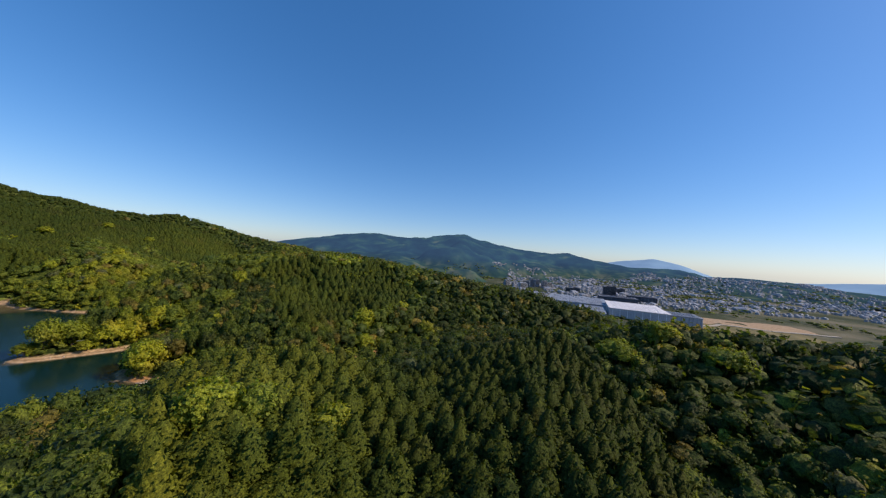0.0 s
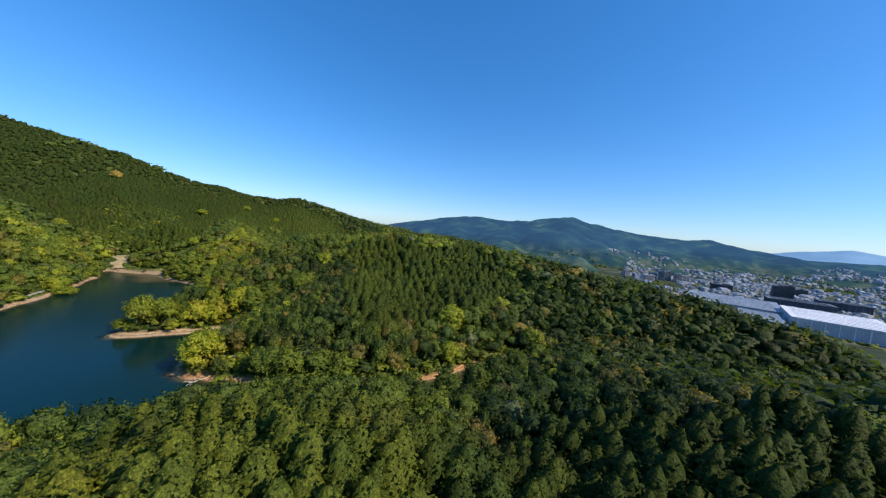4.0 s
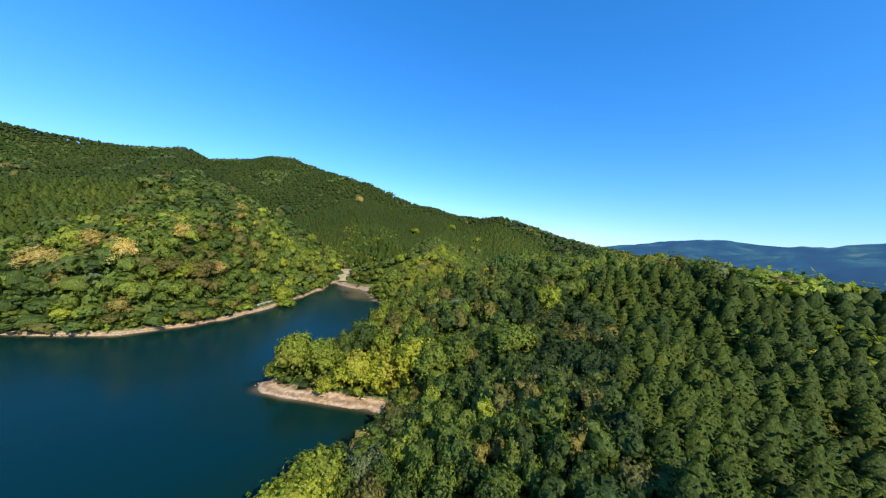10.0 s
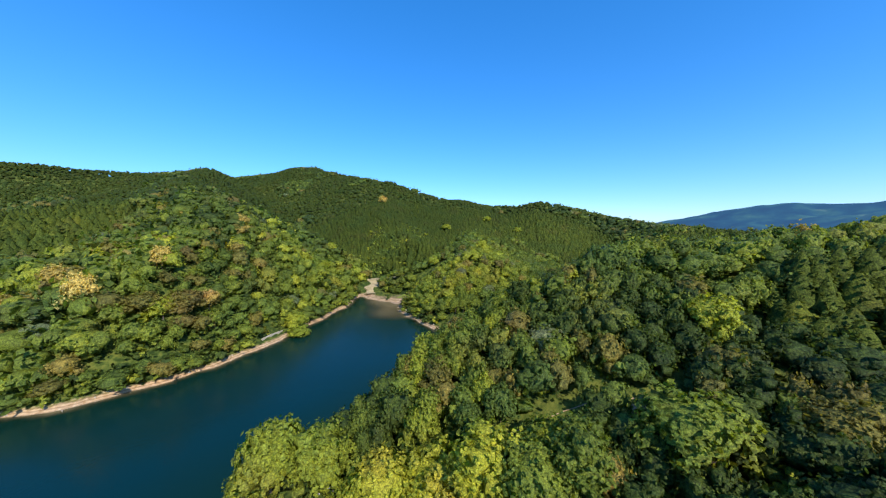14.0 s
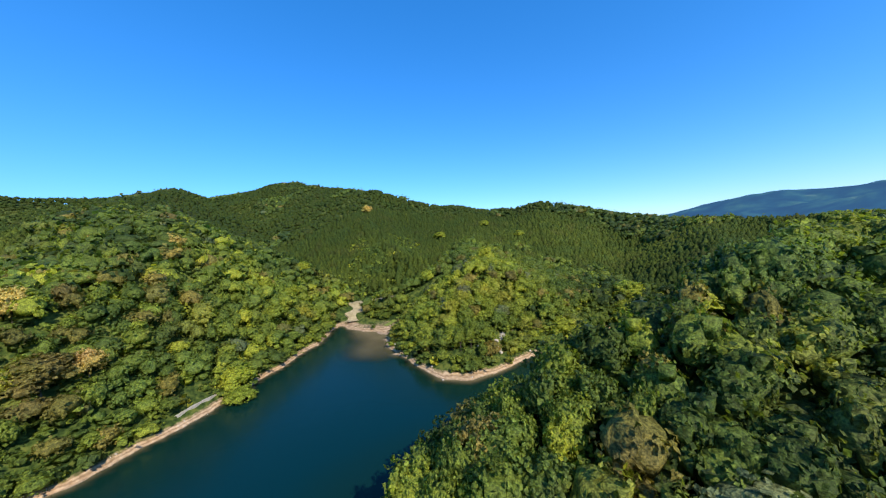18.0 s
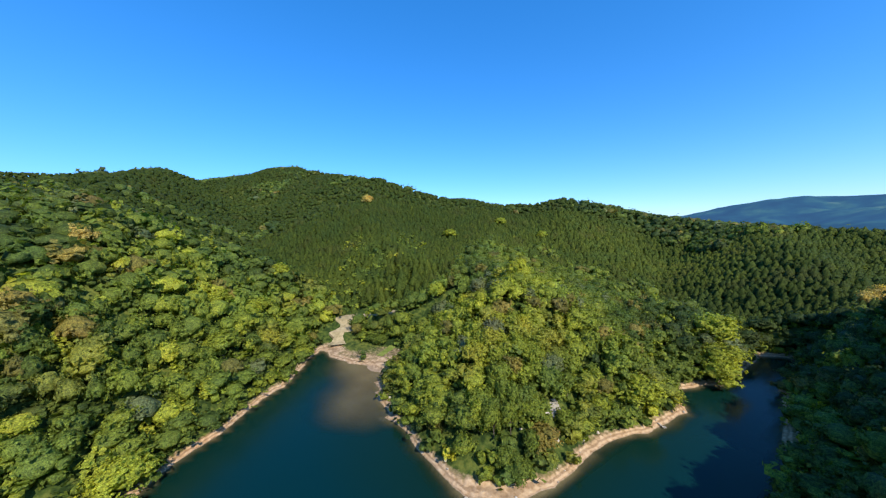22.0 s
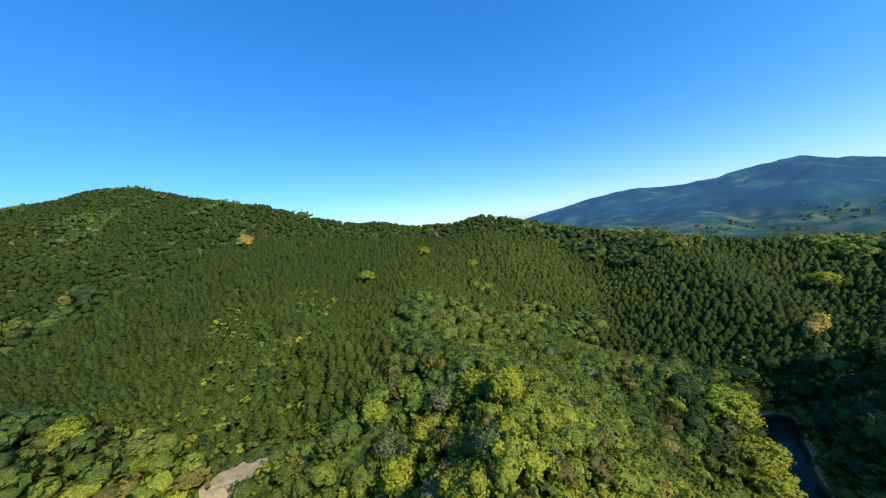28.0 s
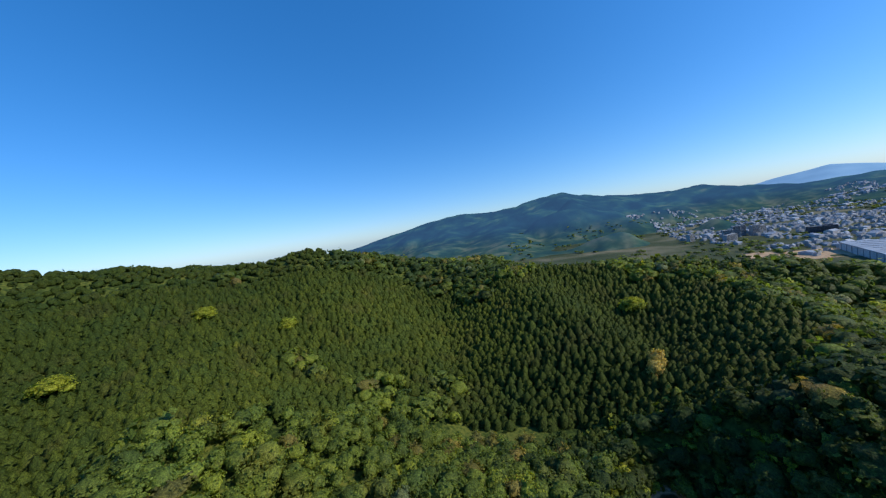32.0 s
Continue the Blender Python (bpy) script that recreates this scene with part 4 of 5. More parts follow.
for k, (x, y, h, w, tint) in enumerate([(-337, 81, 13, 14, 0.35), (-303, 98, 15, 12, 0.95), (-320, 119, 13, 10, 0.7), (-327, 64, 14, 18, 0.5), (-316, 72, 13, 12, 0.4), (-93, 124, 8, 7, 0.25), (-87, 120, 8, 7, 0.2), (-309, 137, 10, 9, 0.5), (-383, 150, 10, 10, 0.4), (-560, 320, 12, 14, 0.8), (-229, 452, 11, 9, 0.6), (-232, 446, 10, 8, 0.8)]):
    stand_tree("blossoming_tree", "broadleaf tree covered in pale orange-yellow blossom", "broad", BLOSSOM, tint, x, y, h, w, "blossoming trees", k, 1300, 0.036)
taken = np.array([(t[0], t[1], 0.42 * t[3]) for t in NOTABLE] + [(-124, 148, 6.0), (-119, 149, 6.0), (-113, 151, 5.0), (-133, 142, 7.0), (-188, 156, 6.0), (-181, 163, 7.0), (-174, 171, 7.0), (-168, 178, 6.0), (-162, 184, 5.0)])


def free_of(s):
    d = np.hypot(s[:, 0:1] - taken[None, :, 0], s[:, 1:2] - taken[None, :, 1])
    return s[(d > taken[None, :, 2]).all(1)]


for needles, kind, mat, word in ((False, "broad", LEAF, "broadleaf"), (True, "needle", NEEDLE, "conifer")):
    step = 4.4 if needles else 5.5
    a = free_of(spots_of(step if needles else 4.4, 71, -1, 62, NEAR, needles))
    zone = single_zone(a[:, 0], a[:, 1])
    single = a[np.argsort(zone)[: (190 if not needles else 70)]]
    single = single[single_zone(single[:, 0], single[:, 1]) < 1.6]
    for k, s in enumerate(single):
        stand_tree(word + "_tree", "%s %s tree in the wood beside the reservoir" % (tone(s[5]), word), kind, mat, s[5], s[0], s[1], s[3], s[4], "single trees of the lakeside wood", k,
                   1000 if not needles else 460, 0.037 if not needles else 0.026)
    a = a[np.argsort(zone)[len(single):]]
    forest(word + "_woods", "dense green " + word + " woods on the slopes beside the water", kind, 330 if not needles else 240, 0.041 if not needles else 0.028, a, mat, 7, 14, 6, 2)
    m = free_of(spots_of(step * 1.03, 74, 62, 125, NEAR, needles))
    forest(word + "_woods", "dense green " + word + " woods along the lake's arms", kind, 280 if not needles else 100, 0.043 if not needles else 0.040, m, mat, 6, 12, 4, 2 if not needles else 1)
    b = spots_of(step * (0.8 if needles else 1.12), 72, 125, 280, MID, needles)
    if needles:
        b[:, 3], b[:, 4] = b[:, 3] * 0.8, b[:, 4] * 0.92
    b[:, 2] -= (0.30 if needles else 0.18) * b[:, 3]
    b = in_sight(b)
    forest(word + "_woods", "dense green " + word + " woods on the hillsides round the lake", kind, 44 if not needles else 9, 0.115 if not needles else 0.07, b, mat, 8, 14, 1, 2 if not needles else 1)
    c = spots_of(step * 1.45, 73, 280, 980, WIDE, needles)
    c[:, 5] = np.where(c[:, 5] > 1.05, c[:, 5], c[:, 5] * 0.65)
    c[:, 2] -= 0.24 * c[:, 3]
    c = in_sight(c)
    if needles:
        c[:, 3], c[:, 4] = c[:, 3] * 0.8, c[:, 4] * 0.37
    forest(word + "_woods", "dark green " + word + " woods on the mountains behind", "broad", 7 if needles else 12, 0.13, c, mat, 9, 9, 1, 2)

# undergrowth fills the edge of the woods and the gaps on the banks
x, y, rng = scatter(4.0, 77, (-480, -20, 120, 430))
slope = (height(x + 3, y) - height(x - 3, y)) ** 2 + (height(x, y + 3) - height(x, y - 3)) ** 2
beach = np.min([line_dist(x, y, line)[0] for line in BEACHES], axis=0)
keep = (shore_dist(x, y) > 0.5 + 0.8 * vnoise(x, y, 17, 51)) & (~open_ground(x, y) | (beach > 12)) & ((shore_dist(x, y) < 34) | (slope > 11) | (line_dist(x, y, AXIS)[0] < 66)) & (line_dist(x, y, AXIS)[0] < 190)
for line, half in CLEAR:
    keep &= line_dist(x, y, line)[0] > half
x, y = x[keep], y[keep]
n = len(x)
bush = np.stack([x, y, height(x, y) - 0.3, rng.uniform(2.8, 5.6, n), rng.uniform(4.0, 6.5, n), np.clip(0.42 + rng.normal(0, 0.2, n) + 0.2 * vnoise(x, y, 18, 66), 0, 1)], 1)
undergrowth = forest("undergrowth", "bushy green undergrowth along the shore and under the trees", "broad", 16, 0.17, bush, LEAF, 5, 12, 1, 1)
undergrowth["category"] = "bushes"


# ---------- things by the water ----------
CONCRETE = two_scale("concrete", (0.32, 0.29, 0.23), (0.46, 0.42, 0.35), 0.5, 6, 0.9)
WHITE_PAINT = two_scale("white_paint", (0.68, 0.68, 0.66), (0.82, 0.82, 0.80), 1.0, 9, 0.5, 0.4, 0.05)
ASPHALT = two_scale("grey_asphalt", (0.16, 0.155, 0.15), (0.25, 0.24, 0.23), 0.4, 8, 0.9)
DIRT = two_scale("bare_dirt", (0.33, 0.21, 0.12), (0.50, 0.38, 0.25), 0.25, 3, 0.95, 0.2, 0.4)
MEADOW = two_scale("bright_grass", (0.14, 0.19, 0.03), (0.24, 0.27, 0.06), 0.4, 5, 0.9, 0.2, 0.5)
OLD_GRASS = two_scale("olive_grass", (0.13, 0.12, 0.05), (0.24, 0.20, 0.09), 0.03, 0.5, 0.95, 0.2, 0.3)
STRAW = two_scale("dry_grass", (0.26, 0.21, 0.11), (0.46, 0.37, 0.22), 0.35, 2.2, 0.95, 0.2, 0.5)
RED_CLAY = two_scale("red_clay", (0.36, 0.17, 0.08), (0.50, 0.29, 0.16), 0.25, 3, 0.95, 0.2, 0.4)
DRIFT = two_scale("bleached_wood", (0.38, 0.33, 0.27), (0.58, 0.53, 0.46), 1.2, 12, 0.85)
ROCK = two_scale("pale_rock", (0.36, 0.31, 0.25), (0.56, 0.50, 0.42), 0.7, 5, 0.9, 0.2, 0.5)


def gh(x, y):
    return float(height(np.array([float(x)]), np.array([float(y)]))[0])


def strip(name, line, half, mat, label, category, lift=0.12, kind="structure", uneven=0.12):
    """A surfaced strip along a line on the ground, with thickness."""
    pts = []
    for (ax, ay, _), (bx, by, _) in zip(line[:-1], line[1:]):
        n = max(2, int(math.hypot(bx - ax, by - ay) / 2.0))
        pts += [(ax + (bx - ax) * k / n, ay + (by - ay) * k / n) for k in range(n)]
    pts.append(line[-1][:2])
    V, Q = [], []
    for k, (x, y) in enumerate(pts):
        x0, y0 = pts[max(0, k - 1)]
        x1, y1 = pts[min(len(pts) - 1, k + 1)]
        d = math.hypot(x1 - x0, y1 - y0)
        ux, uy = -(y1 - y0) / d, (x1 - x0) / d
        z = gh(x, y)
        wide = half * (1 + uneven * noise.noise((x * 0.3, y * 0.3, 2)))
        zl, zr = gh(x + ux * wide, y + uy * wide), gh(x - ux * wide, y - uy * wide)
        top = max(z, 0.5 * (zl + zr)) + lift
        for s, zz in ((wide, max(top, zl + 0.04)), (wide * 0.5, top + 0.03), (-wide * 0.5, top + 0.03), (-wide, max(top, zr + 0.04))):
            V.append((x + ux * s, y + uy * s, zz))
        V += [(x + ux * wide, y + uy * wide, top - 1.6), (x - ux * wide, y - uy * wide, top - 1.6)]
        if k:
            a, b = 6 * (k - 1), 6 * k
            Q += [(a + i, b + i, b + i + 1, a + i + 1) for i in range(3)] + [(a + 4, b + 4, b, a), (a + 3, b + 3, b + 5, a + 5)]
    ob = new(name, mesh_of(name, V, Q, mat))
    return tagged(ob, label, category, kind=kind)


strip("road_1", CLEAR[0][0], 1.8, ASPHALT, "narrow grey lakeside road on the low embankment", "road")
strip("road_2", CLEAR[1][0], 1.4, DIRT, "narrow brown dirt track through the trees", "track")
strip("road_3", [(-302, 157, 0), (-307, 162, 0), (-312, 167, 0)], 0.9, CONCRETE, "narrow concrete shore path under the trees", "path")
strip("clearing_1", [(-384, 243, 0), (-390, 245, 0), (-398, 249, 0), (-408, 255, 0)], 6.6, STRAW, "clearing of dry tan grass at the head of the inlet", "clearing", uneven=1.0)
strip("clearing_5", [(-405, 252, 0), (-399, 260, 0), (-392, 268, 0), (-385, 277, 0)], 4.4, STRAW, "arm of dry tan grass running up to the weir", "clearing", 0.16, uneven=1.2)
strip("clearing_2", [(-58, 161, 0), (-72, 153, 0)], 4.5, RED_CLAY, "bare reddish bank at the head of the cove", "bank", uneven=0.5)
strip("clearing_3", [(-445, 400, 0), (-437, 392, 0)], 3.0, DIRT, "bare cutting on the saddle in the woods", "cutting")
strip("clearing_4", [(-359, 254, 0), (-366, 264, 0)], 1.8, MEADOW, "tongue of bright green grass on the mud", "grass", uneven=0.6)
strip("spillway", [(-386, 277, 0), (-380, 284, 0)], 1.0, CONCRETE, "pale concrete weir at the top of the clearing", "weir", kind="")


def guard_rail(line, label):
    """A white rail on posts along a line."""
    ob = new("guard_rail")
    (ax, ay), (bx, by) = line
    L = math.hypot(bx - ax, by - ay)
    turn = math.atan2(by - ay, bx - ax)
    z = max(gh(ax, ay), gh(bx, by)) + 0.1
    ob.matrix_basis = pose(ax, ay, z, 0, 0, math.degrees(turn))
    tagged(ob, label, "guard rail", "white guard rails")
    n = max(2, int(L / 2) + 1)
    post = bmesh.new()
    bmesh.ops.create_cone(post, cap_ends=True, segments=8, radius1=0.07, radius2=0.07, depth=1.6)
    me = bpy.data.meshes.new("post")
    post.to_mesh(me)
    me.materials.append(WHITE_PAINT)
    for k in range(n):
        part("post", me, ob).location = (L * k / (n - 1), 0, 0.1)
    beam = bmesh.new()
    bmesh.ops.create_cube(beam, size=1)
    for v in beam.verts:
        v.co = Vector(((v.co.x + 0.5) * L, v.co.y * 0.09 - 0.12, v.co.z * 0.38 + 0.62))
    bmesh.ops.bevel(beam, geom=beam.edges[:], offset=0.02, segments=1, affect="EDGES")
    me = bpy.data.meshes.new("beam")
    beam.to_mesh(me)
    me.materials.append(WHITE_PAINT)
    part("beam", me, ob)


guard_rail(((-189, 164), (-185.5, 171)), "short white guard rail beside the lakeside track")
guard_rail(((-129.5, 149.6), (-124.5, 150.2)), "white guard rail along the road's end")
guard_rail(((-121, 150.6), (-114, 152.2)), "white guard rail along the road by the water")


def driftwood(x, y, seed, reach, label, turn=None):
    """A fallen, bleached tree: a trunk with forked branches."""
    rng = np.random.RandomState(seed)
    ob = new("driftwood")
    ob.matrix_basis = pose(x, y, max(0.0, gh(x, y)) + 0.25, 0, 0, rng.uniform(0, 360) if turn is None else turn)
    tagged(ob, label, "fallen tree", "driftwood")

    def stick(name, a, b, r, parent=None):
        bm = bmesh.new()
        a, b = Vector(a), Vector(b)
        bmesh.ops.create_cone(bm, cap_ends=True, segments=7, radius1=r, radius2=r * 0.35, depth=(b - a).length,
                              matrix=Matrix.Translation((a + b) / 2) @ (b - a).to_track_quat("Z", "Y").to_matrix().to_4x4())
        me = bpy.data.meshes.new(name)
        bm.to_mesh(me)
        bm.free()
        me.materials.append(DRIFT)
        return part(name, me, parent or ob)

    stick("trunk", (-reach * 0.5, 0, 0.35), (reach * 0.15, 0, 0.2), 0.26)
    for k in range(13):
        a = rng.uniform(-1.0, 1.0)
        s, q = rng.uniform(-0.15, 0.16) * reach, rng.uniform(0.22, 0.45) * reach
        end = Vector((s + q * math.cos(a), q * math.sin(a), rng.uniform(0.0, 0.10) * reach))
        branch = stick("branch", (s, 0, 0.2), end, 0.10)
        for _ in range(2):
            b = a + rng.uniform(-0.7, 0.7)
            mid = Vector((s, 0, 0.2)).lerp(end, rng.uniform(0.45, 0.8))
            stick("twig", mid, mid + Vector((math.cos(b), math.sin(b), rng.uniform(-0.05, 0.3))) * (q * rng.uniform(0.3, 0.5)), 0.05, branch)


driftwood(-124, 137, 1, 10, "bleached fallen tree lying on the clay point at the water", -105)
driftwood(-266, 346, 2, 7, "pale fallen tree with bare branches on the cove's bank")
driftwood(-262, 352, 3, 6, "bare bleached tree roots on the cove's bank")
driftwood(-257, 305, 4, 2.2, "dark stump standing out of the shallow water")
driftwood(-271, 262, 5, 4, "bare grey branches in the bushes of the point")


def boulder_mesh(seed):
    bm = bmesh.new()
    bmesh.ops.create_icosphere(bm, subdivisions=2, radius=0.5)
    for v in bm.verts:
        v.co *= 0.8 + 0.5 * noise.noise(v.co * 1.7 + Vector((seed * 3.1, 0, 0)))
    me = bpy.data.meshes.new("boulder")
    bm.to_mesh(me)
    bm.free()
    me.materials.append(ROCK)
    return me


BOULDERS = [boulder_mesh(k) for k in range(5)]
rng = np.random.RandomState(15)
x, y = rng.uniform(-400, -60, 9000), rng.uniform(60, 405, 9000)
d = shore_dist(x, y)
keep = (d > -0.6) & (d < 2.6)
spots = list(zip(x[keep], y[keep]))[:150]
for k, (x, y) in enumerate(spots):
    ob = new("boulder", BOULDERS[k % 5])
    s = rng.uniform(0.25, 1.1)
    ob.matrix_basis = Matrix.LocRotScale((x, y, gh(x, y) + 0.1 * s), Euler((rng.uniform(0, 6), rng.uniform(0, 6), rng.uniform(0, 6))), (s, s * rng.uniform(0.6, 1.3), s * 0.7))
    tagged(ob, "pale weathered rock lying on the clay shore", "rock", "rocks along the shore")


# the bare rock that breaks through the bank of the spur
for k in range(7):
    x, y = -270 + rng.normal(0, 1.5), 271.5 + rng.normal(0, 2.2)
    ob = new("boulder", BOULDERS[k % 5])
    s = rng.uniform(1.6, 3.4)
    ob.matrix_basis = Matrix.LocRotScale((x, y, gh(x, y) + 0.25 * s), Euler((rng.uniform(-0.4, 0.4), rng.uniform(-0.4, 0.4), rng.uniform(0, 6))), (s, s * rng.uniform(0.7, 1.2), s * 0.9))
    tagged(ob, "pale tan rock breaking through the wooded bank", "rock", "rocks of the outcrop")


def stone_steps(x, y, turn):
    ob = new("stone_steps")
    ob.matrix_basis = pose(x, y, gh(x, y) + 0.2, 0, 0, turn)
    tagged(ob, "old pale concrete steps on the wooded point", "steps")
    for k in range(6):
        bm = bmesh.new()
        bmesh.ops.create_cube(bm, size=1)
        for v in bm.verts:
            v.co = Vector((v.co.x * 3.4, v.co.y * 0.9 + k * 0.8, v.co.z * 1.1 + k * 0.55))
        bmesh.ops.bevel(bm, geom=bm.edges[:], offset=0.04, segments=1, affect="EDGES")
        me = bpy.data.meshes.new("step")
        bm.to_mesh(me)
        bm.free()
        me.materials.append(CONCRETE)
        part("step", me, ob)


stone_steps(-271, 275, 70)
stone_steps(-264, 349, 90)

# ---------- the town on the plain ----------
# Grey-blue cast in these roofs and walls puts distance haze into their colour.
ROOFS = [two_scale("hazed_tiled_roof", (0.10, 0.12, 0.15), (0.17, 0.19, 0.22), 0.05, 0.8, 0.7), two_scale("hazed_metal_roof", (0.21, 0.25, 0.30), (0.32, 0.36, 0.41), 0.03, 0.6, 0.5)]
WALLS = two_scale("hazed_pale_render", (0.27, 0.295, 0.32), (0.42, 0.445, 0.47), 0.02, 0.5, 0.85)
GREY_WALL = two_scale("grey_cladding", (0.42, 0.42, 0.45), (0.52, 0.52, 0.55), 0.03, 0.6, 0.6)
DARK_WALL = two_scale("dark_cladding", (0.05, 0.055, 0.07), (0.10, 0.105, 0.12), 0.03, 0.6, 0.6)
WHITE_ROOF = two_scale("white_roof", (0.74, 0.75, 0.76), (0.86, 0.86, 0.86), 0.02, 0.4, 0.5)
PANE = two_scale("dark_panes", (0.03, 0.04, 0.05), (0.07, 0.08, 0.10), 0.2, 2, 0.2, 0.5, 0.0)


def box_part(name, size, at, mat, parent, bevel=0.0):
    bm = bmesh.new()
    bmesh.ops.create_cube(bm, size=1)
    for v in bm.verts:
        v.co = Vector((v.co.x * size[0] + at[0], v.co.y * size[1] + at[1], v.co.z * size[2] + at[2]))
    if bevel:
        bmesh.ops.bevel(bm, geom=bm.edges[:], offset=bevel, segments=1, affect="EDGES")
    me = bpy.data.meshes.new(name)
    bm.to_mesh(me)
    bm.free()
    me.materials.append(mat)
    return part(name, me, parent)


def hall(x, y, turn, w, l, h, wall, roof, label, bays=8):
    """A large flat-roofed hall with a parapet, roof ridges and wall bays."""
    ob = new("warehouse")
    ob.matrix_basis = pose(x, y, gh(x, y) - 0.5, 0, 0, turn)
    tagged(ob, label, "warehouse", "halls on the plain")
    box_part("wall", (w, l, h), (0, 0, h / 2), wall, ob, 0.3)
    top = box_part("roof", (w + 2, l + 2, 1.2), (0, 0, h + 0.6), roof, ob, 0.2)
    for k in range(bays):
        box_part("roof_light", (w * 0.86, 2.2, 0.6), (0, l * ((k + 0.5) / bays - 0.5), h + 1.5), roof, top, 0.1)
    for k in range(bays):
        box_part("pilaster", (1.2, 0.8, h * 0.94), (w * ((k + 0.5) / bays - 0.5), -l / 2 - 0.4, h * 0.47), roof, ob)
        box_part("pilaster", (0.8, 1.2, h * 0.94), (-w / 2 - 0.4, l * ((k + 0.5) / bays - 0.5), h * 0.47), roof, ob)


hall(528, 850, -24, 130, 170, 26, GREY_WALL, WHITE_ROOF, "huge pale warehouse with a bright white roof")
hall(600, 770, -24, 60, 70, 22, GREY_WALL, ROOFS[1], "grey clad hall beside the white warehouse")
hall(440, 1010, -24, 170, 190, 16, GREY_WALL, ROOFS[1], "wide low hall with a pale grey metal roof")
hall(400, 820, -24, 60, 130, 14, GREY_WALL, ROOFS[1], "long low hall with a grey metal roof")
hall(640, 1130, -20, 120, 60, 20, DARK_WALL, ROOFS[0], "dark flat-roofed factory block")
hall(760, 1180, -20, 90, 50, 24, DARK_WALL, ROOFS[0], "dark block with a flat roof on the plain")


def slab_block(x, y, turn, w, d, floors, wall, label):
    """A block of flats: body, roof house, balconies and window bands floor by floor."""
    ob = new("apartment_block")
    h = floors * 3.0
    ob.matrix_basis = pose(x, y, gh(x, y) - 0.5, 0, 0, turn)
    tagged(ob, label, "apartment block", "blocks of flats in the town")
    box_part("wall", (w, d, h), (0, 0, h / 2), wall, ob, 0.2)
    box_part("roof", (w * 0.3, d * 0.6, 3), (w * 0.2, 0, h + 1.5), wall, ob)
    for k in range(floors):
        box_part("window", (w * 0.92, 0.3, 1.5), (0, -d / 2 - 0.16, 3 * k + 1.7), PANE, ob)
        box_part("balcony", (w * 0.96, 1.2, 0.9), (0, -d / 2 - 0.6, 3 * k + 0.5), wall, ob)


for k, (x, y, w, fl) in enumerate([(410, 1500, 28, 11), (445, 1520, 22, 13), (475, 1545, 22, 13), (505, 1530, 26, 12), (540, 1560, 30, 9), (380, 1440, 40, 8), (330, 1560, 24, 9)]):
    slab_block(x, y, -10 + 6 * k, w, 13, fl, WALLS, "white block of flats with balconies in the town")
for k, (x, y, w, fl) in enumerate([(690, 1300, 26, 15), (725, 1320, 26, 15), (600, 1420, 60, 7), (860, 1500, 40, 8)]):
    slab_block(x, y, -14, w, 18, fl, DARK_WALL, "dark grey tower block in the town")

# the rest of the town: low houses, far off
rng = np.random.RandomState(4)


def houses(name, label, count, area, low, high, roof, wall_mat):
    """Small gabled houses joined, far off on the plain."""
    x0, y0, x1, y1 = area
    V, Q = [], []
    unit = np.array([(-1, -1, 0), (1, -1, 0), (1, 1, 0), (-1, 1, 0), (-1, -1, 1), (1, -1, 1), (1, 1, 1), (-1, 1, 1), (-1, 0, 1.45), (1, 0, 1.45)], float)
    wallq, roofq = [(0, 1, 5, 4), (1, 2, 6, 5), (2, 3, 7, 6), (3, 0, 4, 7)], [(4, 5, 9, 8), (6, 7, 8, 9), (4, 8, 7, 7), (5, 6, 9, 9)]
    x, y = rng.uniform(x0, x1, count), rng.uniform(y0, y1, count)
    keep = vnoise(x, y, 160, 91) + 0.5 * vnoise(x, y, 50, 92) > -0.35
    keep &= (np.hypot(x - 540, y - 850) > 150) & (np.hypot(x - 430, y - 980) > 150) & ~((x > 600) & (x < 1060) & (y > 640) & (y < 930))
    keep &= ((x > 330) & (x > 0.24 * y - 60)) | ((y > 2250) & (x > 40))
    x, y = x[keep], y[keep]
    g = np.maximum(height(x, y), far_height(x, y))
    keep = g < 25
    x, y, g = x[keep], y[keep], g[keep]
    n = len(x)
    a = rng.choice([0.3, 1.87, 0.5], n) + rng.normal(0, 0.05, n)
    w, l, h = rng.uniform(low, high, n), rng.uniform(low, high * 1.5, n), rng.uniform(5, 8.5, n) * (low / 5) ** 0.4
    ux, uy, uz = unit[:, 0], unit[:, 1], unit[:, 2]
    px = x[:, None] + np.cos(a)[:, None] * ux * w[:, None] - np.sin(a)[:, None] * uy * l[:, None]
    py = y[:, None] + np.sin(a)[:, None] * ux * w[:, None] + np.cos(a)[:, None] * uy * l[:, None]
    pz = g[:, None] - 0.5 + uz * h[:, None]
    verts = np.stack([px, py, pz], -1).reshape(-1, 3)
    base = (np.arange(n) * 10)[:, None, None]
    me = bpy.data.meshes.new(name)
    wq, rq = (np.array(wallq)[None] + base).reshape(-1, 4), (np.array(roofq[:2])[None] + base).reshape(-1, 4)
    gable = (np.array([(7, 4, 8), (5, 6, 9)])[None] + base).reshape(-1, 3)
    me.from_pydata(verts.tolist(), [], wq.tolist() + gable.tolist() + rq.tolist())
    me.materials.append(wall_mat)
    me.materials.append(roof)
    idx = np.r_[np.zeros(len(wq) + len(gable), np.int32), np.ones(len(rq), np.int32)]
    me.polygons.foreach_set("material_index", idx)
    me.update()
    return tagged(new(name, me), label, "houses", kind="stuff")


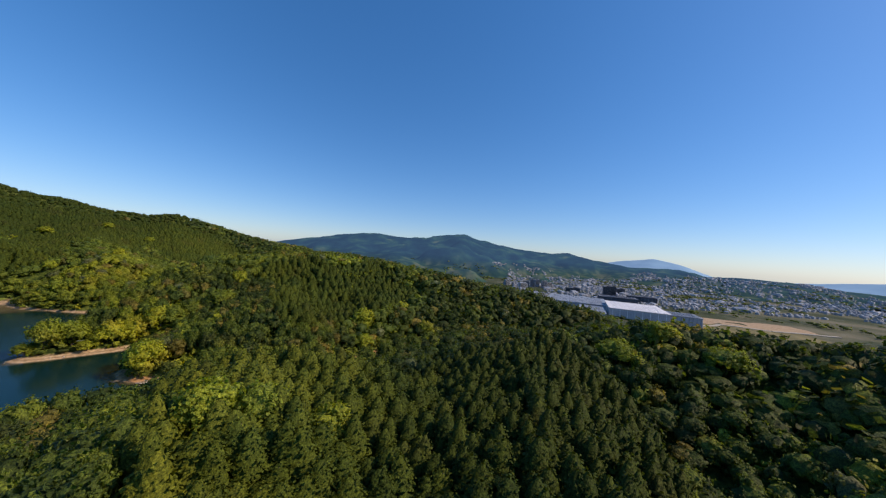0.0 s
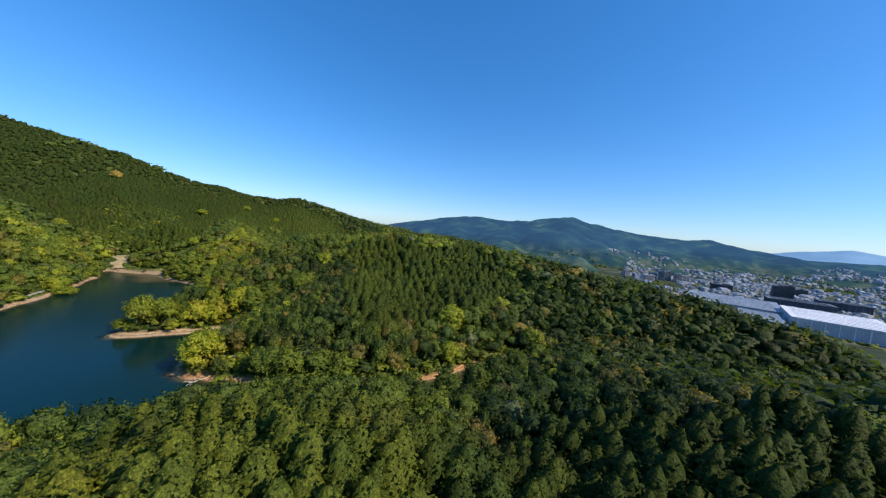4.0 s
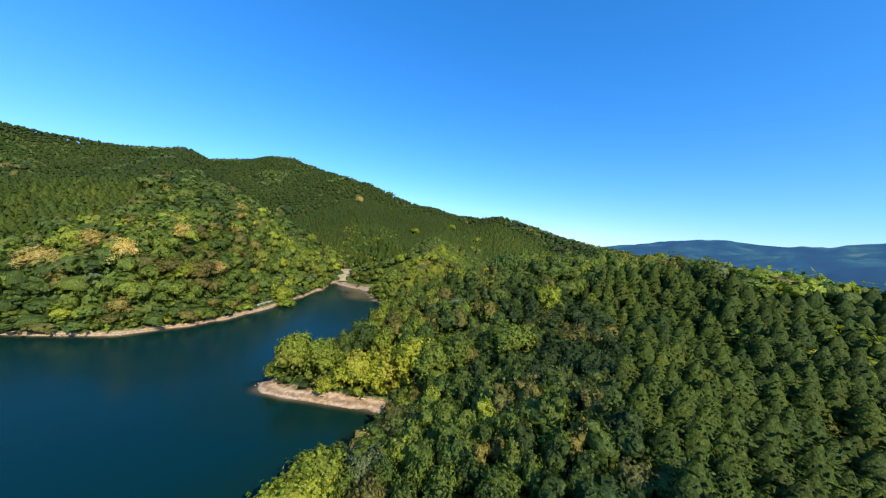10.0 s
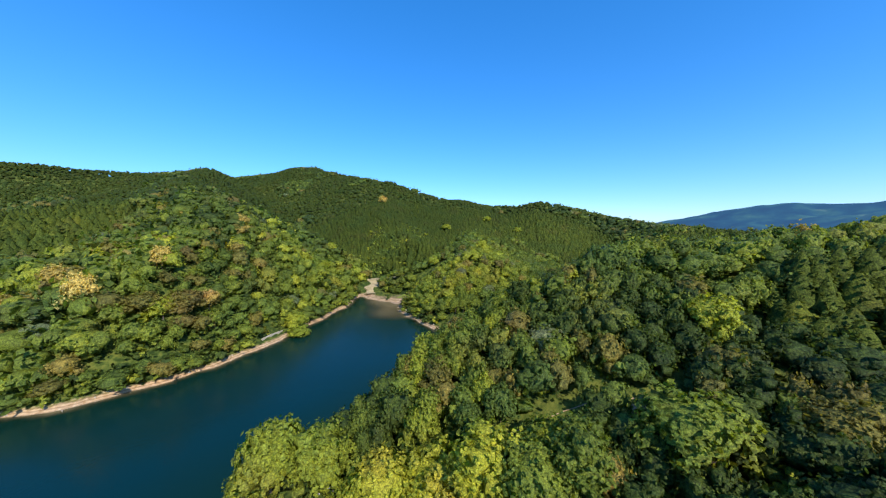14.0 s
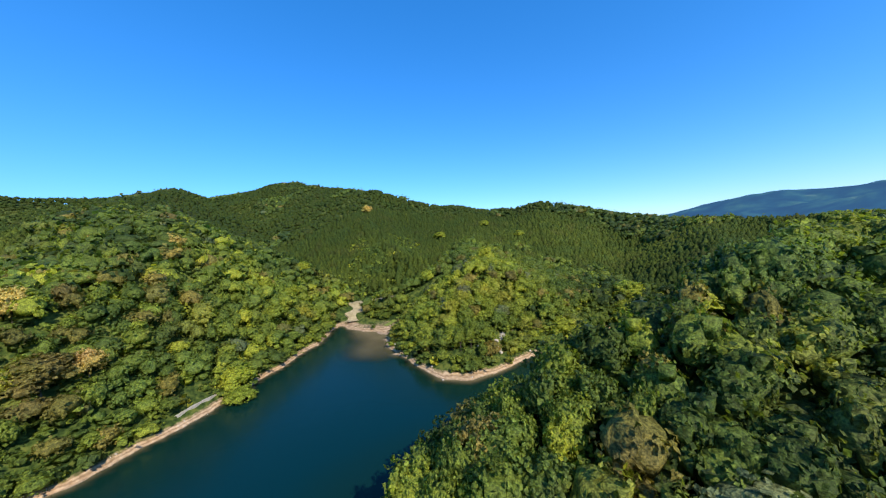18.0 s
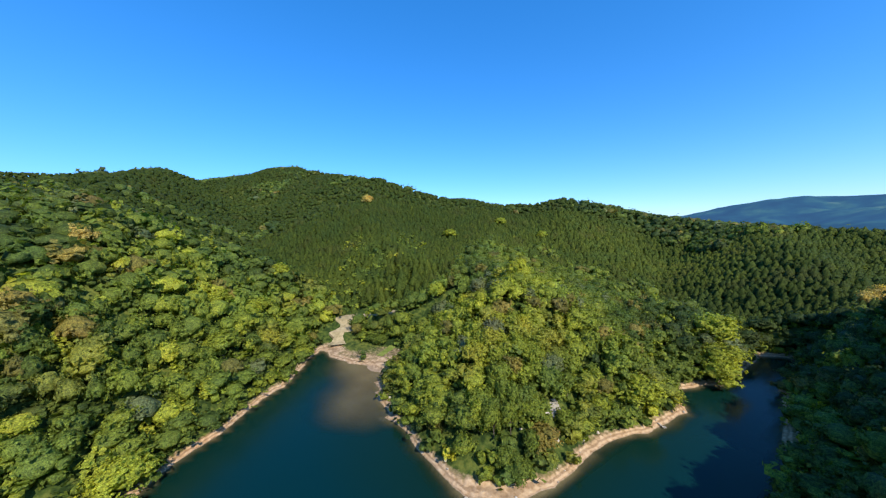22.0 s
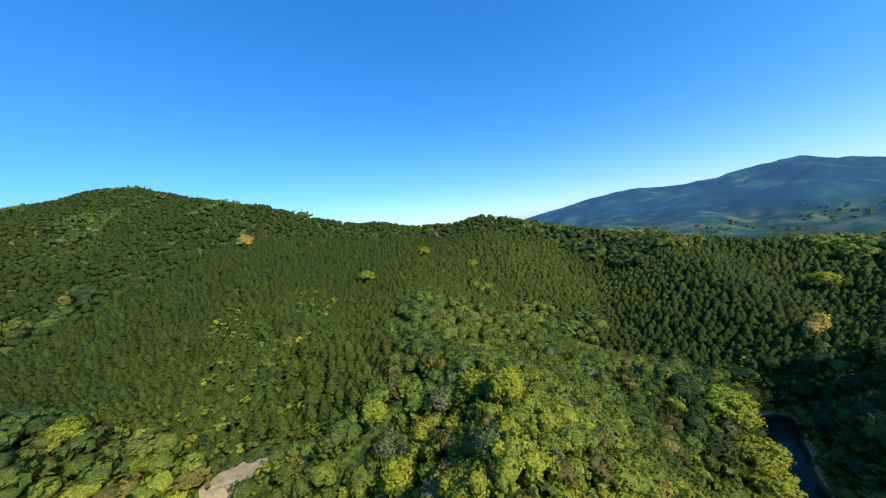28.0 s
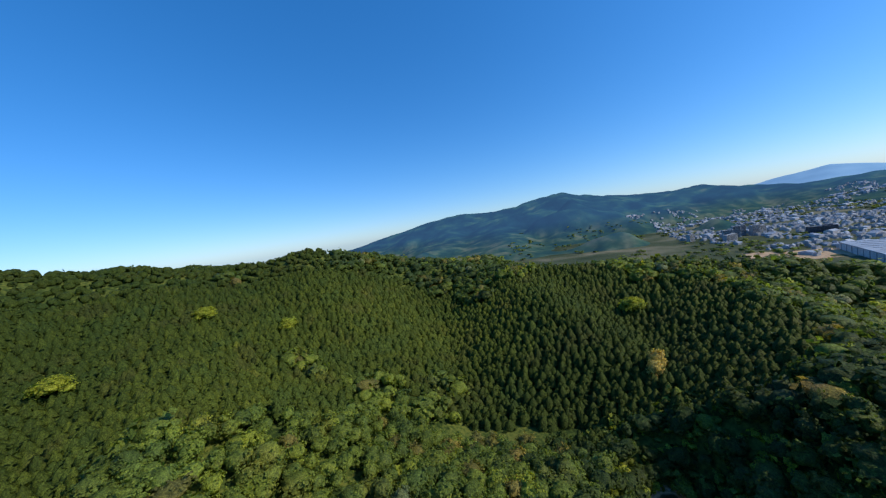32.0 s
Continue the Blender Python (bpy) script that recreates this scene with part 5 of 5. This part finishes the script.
houses("town_houses", "low houses with dark tiled roofs crowded on the plain", 5200, (-250, 1050, 2600, 2700), 3.0, 5, ROOFS[0], WALLS)
houses("town_houses", "pale-roofed houses and sheds scattered over the town", 2600, (-250, 1050, 2600, 2700), 3.2, 5.5, ROOFS[1], WALLS)
houses("town_sheds", "larger flat works buildings among the houses", 260, (330, 1100, 2600, 2600), 7, 13, ROOFS[1], GREY_WALL)
houses("hill_houses", "scattered houses at the foot of the far mountains", 260, (300, 1500, 1200, 2300), 5, 8, ROOFS[0], WALLS)

# bare fields and dirt grounds on the plain
def field(name, centre, size, turn, mat, label, lift=0.5):
    gx, gy = np.arange(-size[0] / 2, size[0] / 2 + 1, 15.0), np.arange(-size[1] / 2, size[1] / 2 + 1, 15.0)
    x, y = np.meshgrid(gx, gy)
    c, s = math.cos(radians(turn)), math.sin(radians(turn))
    wx, wy = centre[0] + c * x - s * y, centre[1] + s * x + c * y
    n, m = len(gx), len(gy)
    i = (np.arange(m - 1)[:, None] * n + np.arange(n - 1)).ravel()
    z = height(wx, wy) + lift
    me = fast_mesh(name, np.stack([wx, wy, z], -1).reshape(-1, 3), np.stack([i, i + 1, i + n + 1, i + n], 1), mat)
    return tagged(new(name, me), label, "field", kind="structure")


field("field_1", (780, 850), (330, 130), -18, DIRT, "bare tan building land on the plain")
field("field_2", (730, 730), (260, 120), -18, OLD_GRASS, "olive grass field beside the building land", 0.9)
field("field_3", (330, 1120), (180, 120), -20, DIRT, "bare tan yard in front of the halls")
strip("road_4", [(640, 760, 0), (720, 800, 0), (800, 760, 0), (950, 740, 0)], 6.0, CONCRETE, "pale new road over the building land", "road", 1.6)

# the sea and the coast beyond
SEA, tree, bsdf = material("sea", 0.3, 0.4)
swell = noise_of(tree, 0.01, 3)
r = ramp(tree, [(0.3, (0.12, 0.26, 0.42)), (0.7, (0.20, 0.36, 0.52))])
tree.links.new(swell.outputs["Fac"], r.inputs["Fac"])
tree.links.new(r.outputs["Color"], bsdf.inputs["Base Color"])
COAST, tree, bsdf = material("coast_haze_glow", 1.0, 0.0)
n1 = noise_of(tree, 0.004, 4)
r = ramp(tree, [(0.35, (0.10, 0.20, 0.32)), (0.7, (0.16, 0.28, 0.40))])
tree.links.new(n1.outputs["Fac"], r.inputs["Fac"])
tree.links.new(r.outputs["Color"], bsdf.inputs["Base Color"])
# The coast glows blue over a pale base, standing in for distance haze.
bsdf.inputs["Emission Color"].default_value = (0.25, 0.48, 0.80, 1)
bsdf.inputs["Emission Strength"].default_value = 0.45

sea = new("water_sea", mesh_of("water_sea", [(2500, 3300, -58), (3200, 2300, -58), (4700, 1200, -58), (4700, 4700, -58), (2000, 4700, -58)], [(0, 1, 2, 3, 4)], SEA))
tagged(sea, "pale blue sea far beyond the plain", "sea", kind="structure")


def coast_height(x, y):
    parts = [np.full(x.shape, -90.0)]
    for line, fall in COASTLINE:
        d, z = line_dist(x, y, line)
        parts.append(z - fall * (np.sqrt(d * d + 80 ** 2) - 80) + 8 * vnoise(x, y, 260, 35))
    return softmax(np.array(parts), 8.0)


fx, fy = np.arange(1500, 4700, 60.0), np.arange(1900, 4700, 60.0)
X, Y = np.meshgrid(fx, fy)
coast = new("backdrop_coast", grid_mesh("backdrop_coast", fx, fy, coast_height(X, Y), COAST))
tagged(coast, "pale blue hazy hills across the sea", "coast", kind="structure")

# groves between the houses
x, y = rng.uniform(-300, 2400, 3800), rng.uniform(700, 2500, 3800)
keep = (vnoise(x, y, 120, 95) + 0.5 * vnoise(x, y, 40, 96) > 0.12) & (np.hypot(x - 540, y - 850) > 130) & (np.hypot(x - 430, y - 980) > 140) & ~((x > 600) & (x < 1060) & (y > 640) & (y < 930))
x, y = x[keep], y[keep]
n = len(x)
g = np.maximum(height(x, y), far_height(x, y))
ok = g < 10
x, y, g, n = x[ok], y[ok], g[ok], int(ok.sum())
groves = np.stack([x, y, g - 0.5, rng.uniform(7, 12, n), rng.uniform(14, 26, n), np.clip(0.25 + rng.normal(0, 0.12, n), 0, 1)], 1)
forest("town_groves", "dark green groves and garden trees between the houses", "broad", 8, 0.2, groves, LEAF, 3, 6, 1, 1)
